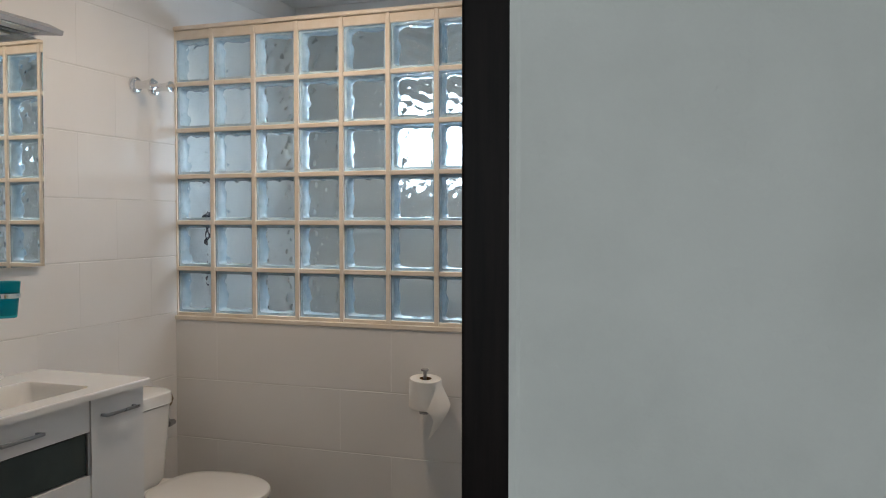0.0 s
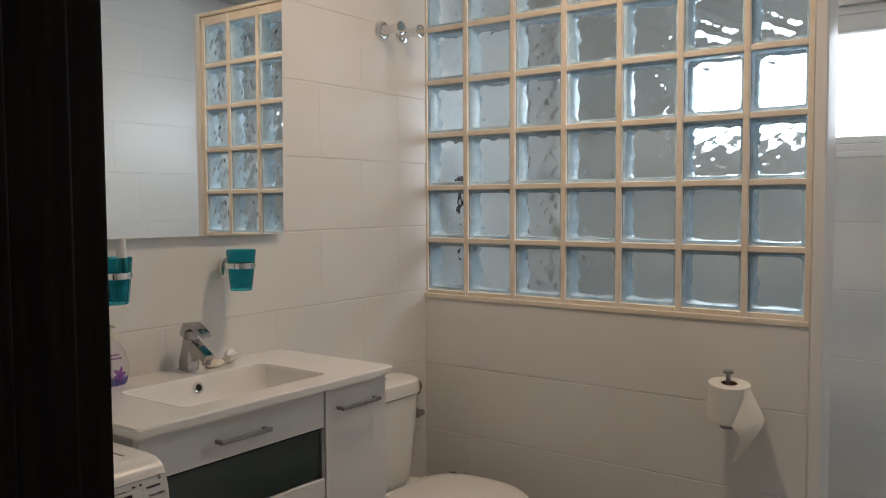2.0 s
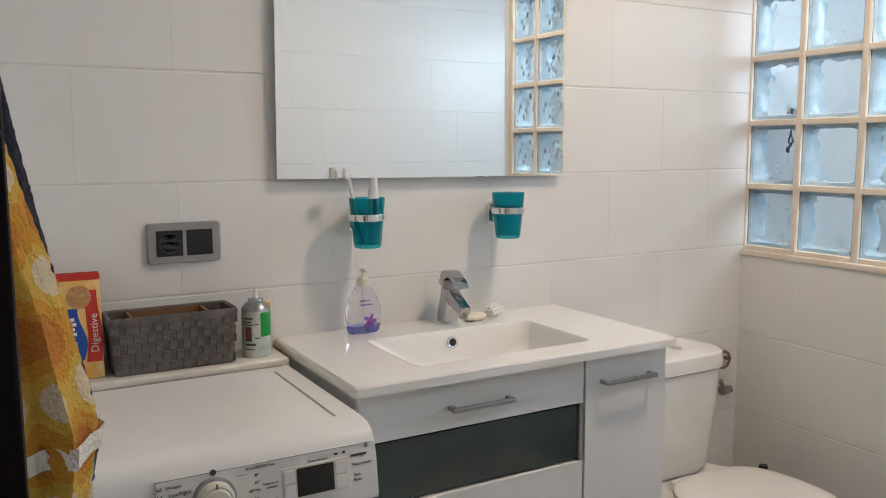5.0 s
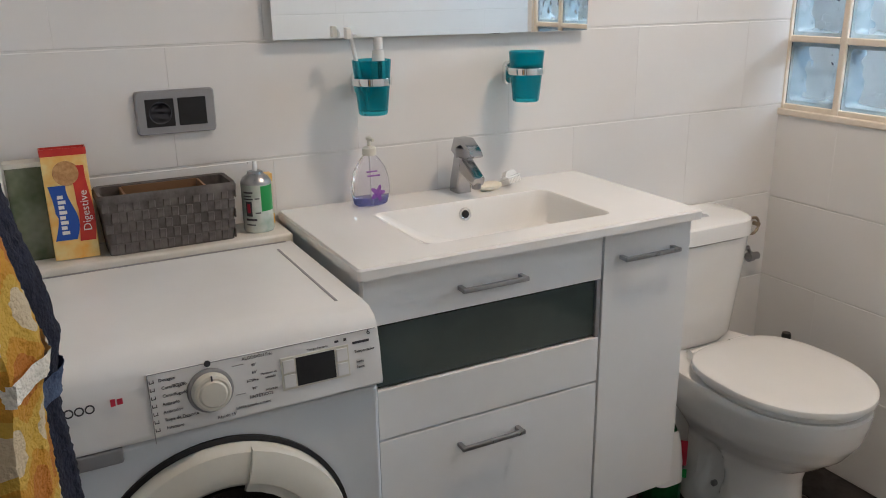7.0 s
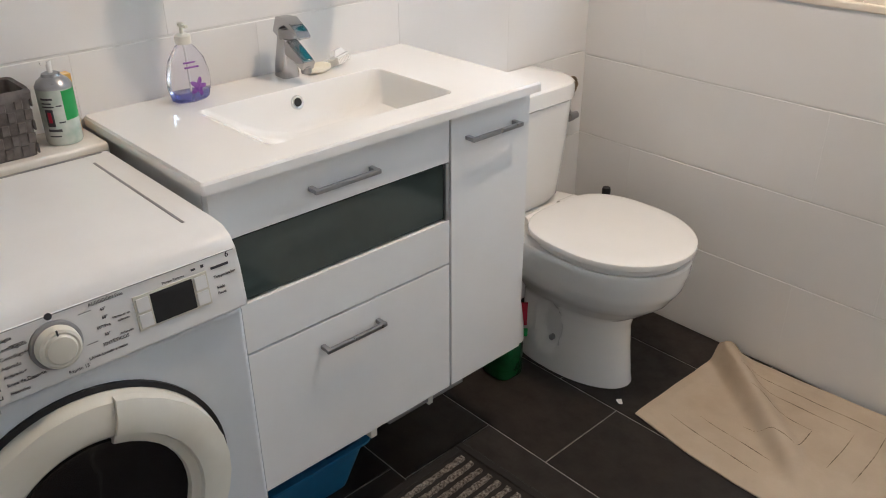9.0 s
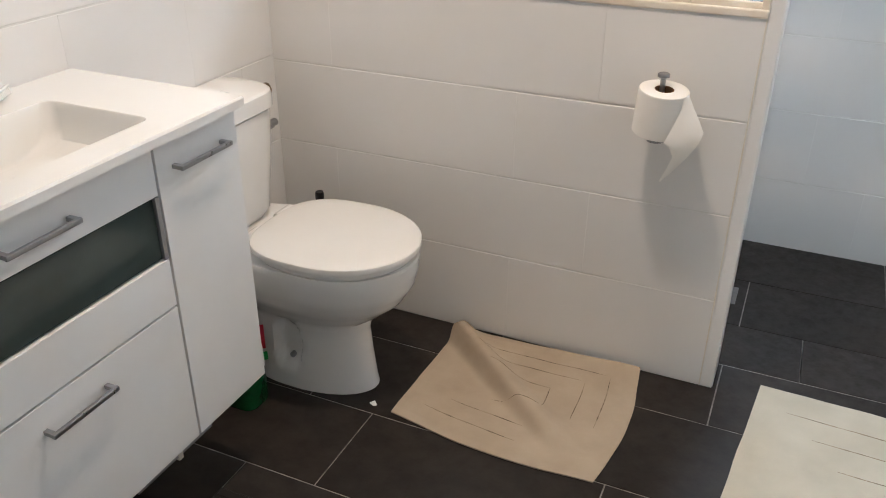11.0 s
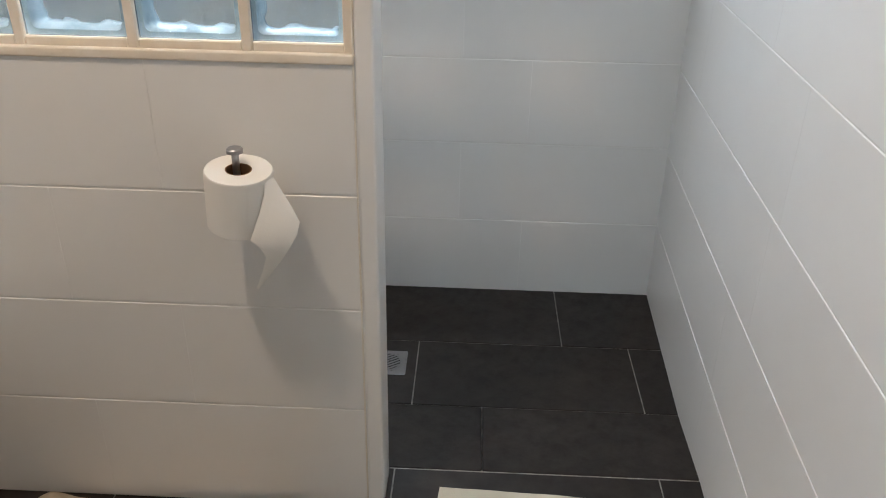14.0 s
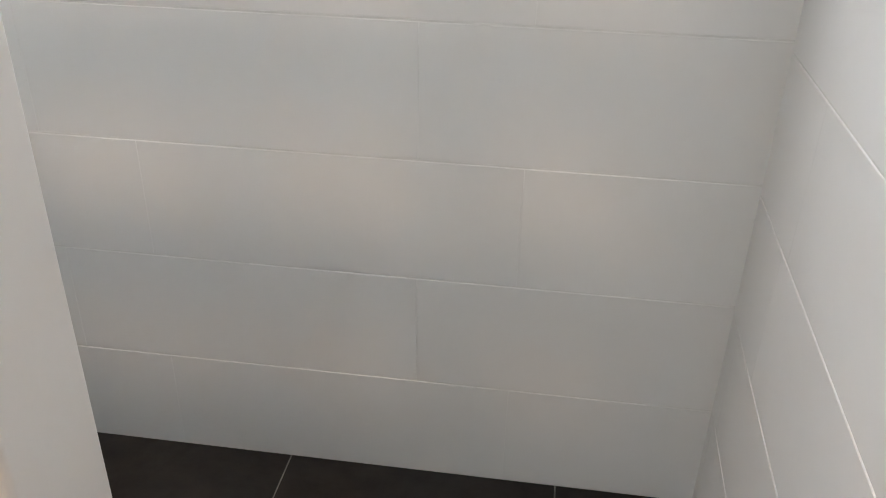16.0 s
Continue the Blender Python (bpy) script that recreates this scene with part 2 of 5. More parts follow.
# hall outside the door
HZ = 2.50
hall_floor = setting("hall_floor", bm_box(-0.25, 3.35, -5.2, YF - 0.2, -0.15, -0.004), FLOOR_GROUT, "plain tiled hall floor", "floor")
hall_ceiling = setting("hall_ceiling", bm_box(-0.25, 3.35, -5.2, YF - 0.2, HZ, HZ + 0.1), PAINT, "plain white hall ceiling", "ceiling")
hall_wall_front = setting("hall_wall_front", bm_join(
    bm_box(-0.1, DX0, YF - 0.178, YF - 0.161, -0.004, HZ, 0.006, 3), bm_box(DX1, 3.2, YF - 0.216, YF - 0.2, -0.004, HZ, 0.004), bm_box(DX0, DX1, YF - 0.216, YF - 0.2, DZ, HZ),
    bm_box(DX0 - 0.01, DX0 + 0.003, YF - 0.174, YF - 0.09, -0.004, DZ, 0.002), bm_box(DX1 - 0.004, DX1 + 0.01, YF - 0.214, YF - 0.09, -0.004, DZ)),
    PLASTER, "rough white plastered hall wall", "wall")
hall_wall_left = setting("hall_wall_left", bm_box(-0.25, -0.1, -5.2, YF - 0.2, -0.004, HZ), PLASTER, "white plastered hall wall", "wall")
hall_wall_right = setting("hall_wall_right", bm_box(3.2, 3.35, -5.2, YF - 0.2, -0.004, HZ), PLASTER, "white plastered hall wall", "wall")
hall_wall_back = setting("hall_wall_back", bm_join(
    bm_box(-0.1, 0.7, -5.2, -5.0, -0.004, HZ), bm_box(1.46, 3.2, -5.2, -5.0, -0.004, HZ), bm_box(0.7, 1.46, -5.2, -5.0, -0.004, 1.0), bm_box(0.7, 1.46, -5.2, -5.0, 2.2, HZ)),
    PLASTER, "white plastered hall wall with a window opening", "wall")
ground = setting("ground", bm_box(-60, 60, -60, 60, -0.4, -0.2), mat("outside_ground", (0.16, 0.14, 0.11), 0.95), "plain ground outside the house", "ground")

setting("floor_screed", bm_box(-0.15, XR + 0.30, YF - 0.2, 0.125, -0.0304, -0.0022), FLOOR_GROUT, "pale grey grout bed between the dark floor tiles", "floor")

def rrect(x0, x1, y0, y1, r, z, n=6):
    """A rounded rectangle's ring of points, level at z."""
    pts = []
    for cx, cy, a0 in ((x1 - r, y1 - r, 0), (x0 + r, y1 - r, 90), (x0 + r, y0 + r, 180), (x1 - r, y0 + r, 270)):
        for k in range(n):
            a = radians(a0 + 90 * k / (n - 1))
            pts.append((cx + r * math.cos(a), cy + r * math.sin(a), z))
    return pts


def egg(cx, cy, back, front, half, z, n=40, square=2.3):
    """An oval ring, longer to +x than to -x."""
    pts = []
    for k in range(n):
        a = 2 * math.pi * k / n
        c, s = math.cos(a), math.sin(a)
        e = 2 / (square if c < 0 else 2.0)
        pts.append((cx + (front if c > 0 else back) * math.copysign(abs(c) ** e, c), cy + half * math.copysign(abs(s) ** e, s), z))
    return pts


def lettering(text, size, m, material, parent, name="lettering", label=""):
    """Raised print from the built-in font, at the pose m in the parent's coordinates."""
    cu = bpy.data.curves.new("letters", "FONT")
    cu.body, cu.size, cu.extrude, cu.resolution_u = text, size, 0.0003, 2
    cu.align_x, cu.align_y = "CENTER", "CENTER"
    o = bpy.data.objects.new("letters", cu)
    scene.collection.objects.link(o)
    me = bpy.data.meshes.new_from_object(o.evaluated_get(bpy.context.evaluated_depsgraph_get()))
    bpy.data.objects.remove(o)
    bpy.data.curves.remove(cu)
    me.transform(m)
    me.materials.clear()
    me.materials.append(material)
    q = new(name, me)
    q.parent = parent
    return tagged(q, label)


# turns print in the xy plane to face +x, reading along +y
FACE_X = Matrix(((0, 0, 1, 0), (1, 0, 0, 0), (0, 1, 0, 0), (0, 0, 0, 1)))

# ---- door frame ----
door_frame = tagged(new("door_frame"), "dark wenge-stained wooden door frame in the doorway", "door frame", "", "structure")
for side, a, b in (("left", DX0 - 0.004, 1.252), ("right", 1.838, DX1 + 0.004)):
    inner = a if side == "right" else b
    s = 1 if side == "left" else -1
    j0, j1 = (-2.050, -2.004) if side == "left" else (-2.030, -1.980)
    sub("jamb", bm_box(min(a, b), max(a, b), j0, j1, 0, 2.03, 0.004), WENGE, door_frame)
    o0, o1 = (a, 1.246) if side == "left" else (1.853, b)
    sub("casing", bm_box(o0, o1, -2.080, -2.051 if side == "left" else -2.031, 0, 2.06, 0.005, 3), WENGE, door_frame)
    if side == "left":
        sub("door_stop", bm_box(1.2465, 1.262, -2.074, -2.0505, 0, 2.03, 0.003), WENGE, door_frame)
    i0, i1, i2, iy = (a - 0.06, 1.198, -2.0035, -1.947) if side == "left" else (a + 0.006, 1.912, -1.979, -1.968)
    sub("inner_casing", bm_box(i0, i1, i2, iy, 0, 2.10, 0.004), WENGE, door_frame)
sub("head", bm_box(1.253, 1.837, -2.050, -1.980, 1.97, 2.03, 0.004), WENGE, door_frame)
sub("head_casing", bm_box(1.263, 1.852, -2.080, -2.051, 1.99, 2.06, 0.005), WENGE, door_frame)

# ---- shower window ----
window_1 = tagged(new("window_1"), "white plastic shower window, high up, with bright daylight", "window", "", "structure")
wy0, wy1 = YB + 0.03, YB + 0.09
sub("window_frame", bm_join(
    bm_box(WX0, WX1, wy0, wy1, WZ0, WZ0 + 0.028, 0.004), bm_box(WX0, WX1, wy0, wy1, WZ1 - 0.03, WZ1, 0.004),
    bm_box(WX0, WX0 + 0.03, wy0, wy1, WZ0 + 0.0285, WZ1 - 0.0305, 0.004), bm_box(WX1 - 0.03, WX1, wy0, wy1, WZ0 + 0.0285, WZ1 - 0.0305, 0.004)), WPVC, window_1)
sub("sash", bm_join(
    bm_box(WX0 + 0.031, WX1 - 0.031, wy0 - 0.012, wy1 - 0.02, WZ0 + 0.03, WZ0 + 0.055, 0.005), bm_box(WX0 + 0.031, WX1 - 0.031, wy0 - 0.012, wy1 - 0.02, WZ1 - 0.095, WZ1 - 0.032, 0.005),
    bm_box(WX0 + 0.031, WX0 + 0.055, wy0 - 0.012, wy1 - 0.02, WZ0 + 0.056, WZ1 - 0.096, 0.005), bm_box(WX1 - 0.055, WX1 - 0.031, wy0 - 0.012, wy1 - 0.02, WZ0 + 0.056, WZ1 - 0.096, 0.005)), WPVC, window_1)
pane = sub("pane", bm_box(WX0 + 0.05, WX1 - 0.05, wy0 + 0.012, wy0 + 0.016, WZ0 + 0.05, WZ1 - 0.05), PANE, window_1, smooth=False)
pane.visible_shadow = False
sub("window_sill", bm_box(WX0 - 0.01, WX1 + 0.01, YB - 0.012, wy0 - 0.001, WZ0 - 0.022, WZ0 - 0.001, 0.004), WPVC, window_1)
sub("latch", bm_box(1.42, 1.47, YB - 0.018, YB - 0.006, WZ0 - 0.045, WZ0 - 0.030, 0.003), WPVC, window_1)
blind_box = setting("blind_box", bm_box(WX0 - 0.02, WX1 + 0.02, YB - 0.012, YB + 0.006, WZ1 + 0.03, WZ1 + 0.20, 0.004), WPVC, "white cover of a roller blind box over the window", "blind box", True)
# added emissive sheet outside, its glow stands in for the overexposed sky
glare_sheet = mat("sky_glare", (0.80, 0.79, 0.76), 0.9)
nb = glare_sheet.node_tree.nodes["Principled BSDF"]
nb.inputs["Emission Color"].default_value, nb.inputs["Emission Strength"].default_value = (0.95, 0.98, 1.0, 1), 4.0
backdrop = setting("backdrop", bm_box(-8, 11, 6.0, 6.2, -0.2, 5.0), glare_sheet, "glowing white sheet standing in for sky glare outside the window", "backdrop")

# ---- glass block partition ----
GP, GPZ, G0, JW = 0.1855, 0.1815, 0.981, 0.017
XE = 1.268                  # end of the glass panel
COLS = [-0.004] + [-0.018 + GP * c for c in range(1, 7)] + [XE - 0.0085]
glass_partition = tagged(new("glass_partition"), "glass block panel with beige joints on the half wall", "glass partition", "", "structure")
glass_partition.location.y = 0.008
bars = []
for c in range(8):
    w = JW / 2
    bars.append(bm_box(COLS[c] - w, COLS[c] + w, 0.000, 0.088, G0 - 0.012, G0 + 6 * GPZ + 0.028, 0.002, 1))
for r in range(7):
    w = JW / 2
    for c in range(7):
        bars.append(bm_box(COLS[c] + w, COLS[c + 1] - w, 0.002, 0.086, G0 + GPZ * r - (w if r else 0.011), G0 + GPZ * r + (w if r < 6 else 0.026), 0.002, 1))
sub("joint_grid", bm_join(*bars), BEIGE_GROUT, glass_partition, "beige mortar joints")
sub("top_trim", bm_box(-0.002, XE, -0.008, 0.094, G0 + 6 * GPZ + 0.028, G0 + 6 * GPZ + 0.044, 0.004), BEIGE_GROUT, glass_partition)
sub("bottom_trim", bm_box(-0.002, XE, -0.013, -0.0005, G0 - 0.022, G0 - 0.004, 0.004, 3), BEIGE_GROUT, glass_partition)
sub("end_post", bm_box(XE + 0.0005, HW + 0.001, -0.0085, 0.1025, 0.0005, G0 + 6 * GPZ + 0.044, 0.006, 3), TILE, glass_partition, "smooth white end post down to the floor")
sub("edge_trim", bm_box(XE - 0.0028, XE + 0.0004, -0.0090, -0.0045, 0.002, G0 + 6 * GPZ + 0.028, 0.0008, 1), IVORY, glass_partition)


def block_mesh():
    """A pressed glass block: two panes, wavy inside, held apart by a thick glass rim."""
    hx, hz, d = (GP - JW) / 2 - 0.0005, (GPZ - JW) / 2 - 0.0005, 0.078
    n = 30
    bm = bmesh.new()

    def face(y, wavy, seed):
        g = {}
        for i in range(n + 1):
            for j in range(n + 1):
                u, v = i / n * 2 - 1, j / n * 2 - 1
                edge = min(1.0, 5.0 * max(0.0, 0.84 - max(abs(u), abs(v))))
                wob = 0.0012 * math.sin(4.3 * u + 3.4 * v + seed) + 0.0010 * math.sin(9.3 * u - 6.1 * v + 1 + 2 * seed) + 0.0008 * math.sin(13.7 * v + 6.3 * u + seed) + 0.0003 * math.sin(17 * u + 9 * v + 3 * seed)
                lip = 0.0030 * (1 - wavy) * max(0.0, min(1.0, (max(abs(u), abs(v)) - 0.86) / 0.05))
                g[i, j] = bm.verts.new((u * hx, y + wavy * edge * wob + (lip if y < 0.03 else -lip), v * hz))
        return g

    for y0, y1, w0, w1 in ((0.0, 0.011, 0.0, 1.0), (d - 0.011, d, 1.0, 0.0)):
        f, b = face(y0, w0, 1.7), face(y1, w1, 0.4)
        for i in range(n):
            for j in range(n):
                q = ((i, j), (i + 1, j), (i + 1, j + 1), (i, j + 1))
                bm.faces.new([f[k] for k in q])
                bm.faces.new([b[k] for k in q][::-1])
        rim = [(i, 0) for i in range(n)] + [(n, j) for j in range(n)] + [(i, n) for i in range(n, 0, -1)] + [(0, j) for j in range(n, 0, -1)]
        for p, q in zip(rim, rim[1:] + rim[:1]):
            bm.faces.new((f[q], f[p], b[p], b[q]))
    bmesh.ops.recalc_face_normals(bm, faces=bm.faces[:])
    k = len(bm.faces)
    prof = ((0.000, 0.0112), (0.010, 0.0112), (0.0135, 0.020), (0.0145, 0.039), (0.0135, 0.058), (0.010, d - 0.0112), (0.000, d - 0.0112))
    loops = []
    for inset, y in prof:
        ring = [(p[0], y, p[1]) for p in rrect(-hx + inset, hx - inset, -hz + inset, hz - inset, 0.003 + inset * 0.6, 0, 5)]
        loops.append([bm.verts.new(p) for p in ring])
    for p, q in zip(loops, loops[1:] + loops[:1]):
        for i in range(len(p)):
            j = (i + 1) % len(p)
            bm.faces.new((p[i], p[j], q[j], q[i])).material_index = 1
    bmesh.ops.recalc_face_normals(bm, faces=bm.faces[k:])
    me = finish("glass_block", bm, GLASS)
    me.materials.append(RIM)
    return me


BLOCK = block_mesh()
turns = random.Random(4)
for r in range(6):
    for c in range(7):
        o = new("glass_block", BLOCK)
        o.parent = glass_partition
        flip = turns.random() < 0.5
        fit_in = Matrix.Diagonal(((COLS[c + 1] - COLS[c] - JW) / (GP - JW), 1, 1, 1))
        o.matrix_basis = pose((COLS[c] + COLS[c + 1]) / 2, 0.084 if flip else 0.006, G0 + GPZ * (r + 0.5), 0, 0, 180 if flip else 0) @ fit_in
        o.visible_shadow = False

# ---- mirror and its lamp ----
wall_mirror_thing = thing("mirror", "plain frameless rectangular mirror above the washbasin", "mirror")
wall_mirror_thing.matrix_world = pose(0.014, -1.046, 1.211, -0.6)
sub("mirror_backing", bm_box(-0.012, 0.0015, -0.345, 0.340, 0.01, 0.70, 0.002), BLACK, wall_mirror_thing)
sub("mirror_glass", bm_box(0.002, 0.007, -0.372, 0.364, 0, 0.715, 0.0012, 1), MIRROR, wall_mirror_thing, "silvered glass with polished edges")
mirror_lamp = thing("mirror_lamp", "flat grey metal lamp, unlit, over the mirror", "lamp", (0.0, -0.955, 1.935))
sub("housing", bm_rings([[(0.001, y, 0.0), (0.115, y, -0.010), (0.118, y, 0.004), (0.060, y, 0.030), (0.001, y, 0.034)] for y in (-0.25, 0.265)]), SILVER, mirror_lamp)
sub("lamp_slot", bm_box(0.030, 0.052, -0.24, 0.20, -0.0085, -0.002), BLACK, mirror_lamp, "dark slot along the underside")
sub("diffuser", bm_box(0.056, 0.098, -0.23, 0.19, -0.0125, -0.006, 0.002), CREAM, mirror_lamp)

# ---- ceiling lamp that lights the room ----
ceiling_light = thing("ceiling_light", "small round white ceiling light in the bathroom", "ceiling light", (0.80, -0.62, ZC))
sub("base", moved(bm_lathe([(0.14, -0.03), (0.145, -0.02), (0.145, 0.0)]), Matrix()), WPVC, ceiling_light)

# ---- chrome hooks ----
for y, z in ((-0.226, 1.850), (-0.124, 1.856)):
    hook = thing("wall_hook", "round chrome coat hook on the tiled wall", "hook", (0.0, y, z), group="pair of chrome hooks")
    hook.scale = (1.25, 1.25, 1.25)
    turn = Matrix.Rotation(radians(90), 4, "Y")
    sub("base", moved(bm_lathe([(0.026, 0.0), (0.026, 0.004), (0.023, 0.009), (0.014, 0.013)], 28), turn), CHROME, hook)
    sub("stem", moved(bm_lathe([(0.015, 0.010), (0.0115, 0.026), (0.0115, 0.044), (0.0165, 0.062), (0.0165, 0.067), (0.010, 0.068)], 24), turn), CHROME, hook)

# ---- vanity ----
vanity = thing("vanity_cabinet", "white lacquered wall-hung vanity cabinet under the washbasin", "cabinet", (0, 0, 0))
sub("body", bm_join(bm_box(0.001, 0.386, -1.412, -0.699, 0.245, 0.266), bm_box(0.001, 0.386, -1.412, -1.395, 0.2665, 0.858), bm_box(0.001, 0.386, -0.715, -0.699, 0.2665, 0.858),
    bm_box(0.001, 0.386, -0.924, -0.908, 0.2665, 0.786), bm_box(0.001, 0.012, -1.394, -0.931, 0.2665, 0.858)), LACQUER, vanity, smooth=False)


def pull(y0, y1, z, front, parent):
    """A square bar handle on two feet."""
    bar = bm_join(bm_box(0.017, 0.025, y0, y1, z - 0.0045, z + 0.0045, 0.002), bm_box(0.0, 0.0175, y0 + 0.001, y0 + 0.010, z - 0.004, z + 0.004, 0.001), bm_box(0.0, 0.0175, y1 - 0.010, y1 - 0.001, z - 0.004, z + 0.004, 0.001))
    return sub("handle", moved(bar, Matrix.Translation((front, 0, 0))), STEEL, parent, "brushed steel bar handle")


F0, F1 = 0.3875, 0.405
d1 = sub("drawer_front", bm_box(F0, F1, -1.412, -0.920, 0.767, 0.856, 0.002), LACQUER, vanity)
pull(-1.237, -1.101, 0.808, F1, d1)
g1 = sub("glass_front", bm_box(F0 + 0.003, F1 - 0.006, -1.400, -0.930, 0.650, 0.763, 0.001), DARKGLASS, vanity, "smoked green glass panel")
for ya, yb in ((-0.9295, -0.920), (-1.412, -1.4005)):
    sub("glass_edge", bm_box(F0, F1, ya, yb, 0.647, 0.7655, 0.001), SILVER, g1)
sub("fixed_front", bm_box(F0, F1, -1.412, -0.920, 0.551, 0.646, 0.002), LACQUER, vanity)
d2 = sub("drawer_front", bm_box(F0, F1, -1.412, -0.920, 0.245, 0.547, 0.002), LACQUER, vanity)
pull(-1.240, -1.103, 0.499, F1, d2)
d3 = sub("cabinet_door", bm_box(F0, F1, -0.915, -0.697, 0.245, 0.856, 0.002), LACQUER, vanity)
pull(-0.880, -0.741, 0.805, F1, d3)

basin = thing("washbasin", "white ceramic washbasin slab with a rectangular bowl", "washbasin")
X0, X1, Y0, Y1 = 0.001, 0.428, -1.428, -0.690
rings = [rrect(0.098, 0.374, -1.288, -0.852, 0.02, 0.794), rrect(0.098, 0.374, -1.288, -0.852, 0.02, 0.8604), rrect(X0, X1, Y0, Y1, 0.006, 0.8605), rrect(X0, X1, Y0, Y1, 0.006, 0.876), rrect(X0 + 0.003, X1 - 0.003, Y0 + 0.003, Y1 - 0.003, 0.006, 0.880),
         rrect(0.118, 0.366, -1.281, -0.857, 0.024, 0.880), rrect(0.122, 0.362, -1.275, -0.862, 0.022, 0.880), rrect(0.124, 0.360, -1.270, -0.865, 0.020, 0.8775), rrect(0.126, 0.355, -1.255, -0.868, 0.022, 0.868),
         rrect(0.129, 0.349, -1.235, -0.872, 0.026, 0.852), rrect(0.132, 0.340, -1.210, -0.877, 0.030, 0.834), rrect(0.138, 0.328, -1.180, -0.886, 0.034, 0.818),
         rrect(0.144, 0.312, -1.145, -0.915, 0.038, 0.807), rrect(0.160, 0.292, -1.110, -0.945, 0.040, 0.802)]
sub("bowl_slab", bm_rings(rings), PORCELAIN, basin)
ovf = Matrix.Translation((0.1285, -1.066, 0.852)) @ Matrix.Rotation(radians(76), 4, "Y")
sub("overflow_ring", moved(bm_lathe([(0.0085, 0.0), (0.0085, 0.004), (0.0125, 0.005), (0.014, 0.003), (0.0145, -0.001)], 28, True, False), ovf), CHROME, basin)
sub("overflow_hole", moved(bm_lathe([(0.0085, -0.01), (0.0085, 0.0035)], 20), ovf), BLACK, basin)
sub("drain_cap", moved(bm_lathe([(0.021, 0.802), (0.021, 0.806), (0.016, 0.809)], 24), Matrix.Translation((0.225, -1.035, 0))), CHROME, basin)

TAPC = mat("tap_chrome", (0.46, 0.46, 0.47), 0.10, 1.0)
varied(TAPC, 0.06, 0.16, 30.0, at="Roughness")
tap = thing("basin_tap", "angular chrome single-lever mixer tap on the washbasin", "tap", (0.046, -1.030, 0.880))


def bar(points, widths, heights):
    """A rounded square bar along points in the xz plane."""
    rr = []
    for i, (x, z) in enumerate(points):
        a, b = points[max(i - 1, 0)], points[min(i + 1, len(points) - 1)]
        t = Vector((b[0] - a[0], 0, b[1] - a[1])).normalized()
        nrm = Vector((-t.z, 0, t.x))
        w, hh = widths[i] / 2, heights[i] / 2
        ring = []
        for u, v, _ in rrect(-w, w, -hh, hh, min(w, hh) * 0.35, 0, 4):
            p = Vector((x, 0, z)) + nrm * v
            ring.append((p.x, u, p.z))
        rr.append(ring)
    return bm_rings(rr)


sub("tap_body", bar([(0.0, 0.0), (0.001, 0.02), (0.008, 0.055), (0.014, 0.082)], [0.036, 0.035, 0.032, 0.031], [0.042, 0.040, 0.035, 0.033]), TAPC, tap)
sub("spout", bar([(0.012, 0.068), (0.040, 0.056), (0.072, 0.040), (0.080, 0.036)], [0.030, 0.029, 0.027, 0.026], [0.034, 0.027, 0.022, 0.019]), TAPC, tap)
sub("aerator", moved(bm_lathe([(0.0095, 0), (0.0105, 0.003), (0.0105, 0.012)], 20), Matrix.Translation((0.070, 0, 0.020))), STEEL, tap)
lever = sub("lever", bar([(-0.006, 0.086), (0.006, 0.110), (0.030, 0.114), (0.062, 0.098), (0.074, 0.088)], [0.030, 0.032, 0.031, 0.029, 0.026], [0.024, 0.024, 0.014, 0.009, 0.006]), TAPC, tap)
sub("collar", moved(bm_lathe([(0.0165, 0.0), (0.0165, 0.020)], 24), Matrix.Translation((0.012, 0, 0.078))), STEEL, tap)

# ---- tumblers ----


def tumbler(y, label):
    t = thing("tumbler_holder", label, "tumbler holder", (0.0, y, 1.068), group="pair of teal tumblers")
    n, outer, inner = 40, [], []
    for k, (r, z) in enumerate(((0.026, 0.0), (0.028, 0.004), (0.0338, 0.062), (0.0353, 0.072), (0.0385, 0.106))):
        ripple = 0.0011 if z < 0.07 else 0.0
        outer.append([(0.072 + (r + ripple * math.cos(12 * a)) * math.cos(a), (r + ripple * math.cos(12 * a)) * math.sin(a), z) for a in [2 * math.pi * i / n for i in range(n)]])
    for r, z in ((0.0368, 0.106), (0.0331, 0.072), (0.0315, 0.060), (0.0260, 0.008)):
        inner.append([(0.072 + r * math.cos(a), r * math.sin(a), z) for a in [2 * math.pi * i / n for i in range(n)]])
    sub("tumbler", bm_rings(outer + inner), TEAL, t, "teal ribbed plastic tumbler")
    sub("ring", moved(bm_lathe([(0.0347, 0.058), (0.0383, 0.058), (0.0388, 0.060), (0.0388, 0.070), (0.0383, 0.072), (0.0350, 0.072)], 40, False, False), Matrix.Translation((0.072, 0, 0))), CHROME, t)
    sub("bracket", bm_box(0.012, 0.034, -0.009, 0.009, 0.058, 0.072, 0.003), CHROME, t)
    plate = bm_rings([[(x, p[0] * s, 0.055 + p[1] * s) for p in rrect(-0.017, 0.017, -0.026, 0.026, 0.014, 0)] for x, s in ((0.0005, 1.0), (0.008, 1.0), (0.012, 0.86))])
    sub("wall_plate", plate, CHROME, t)
    return t


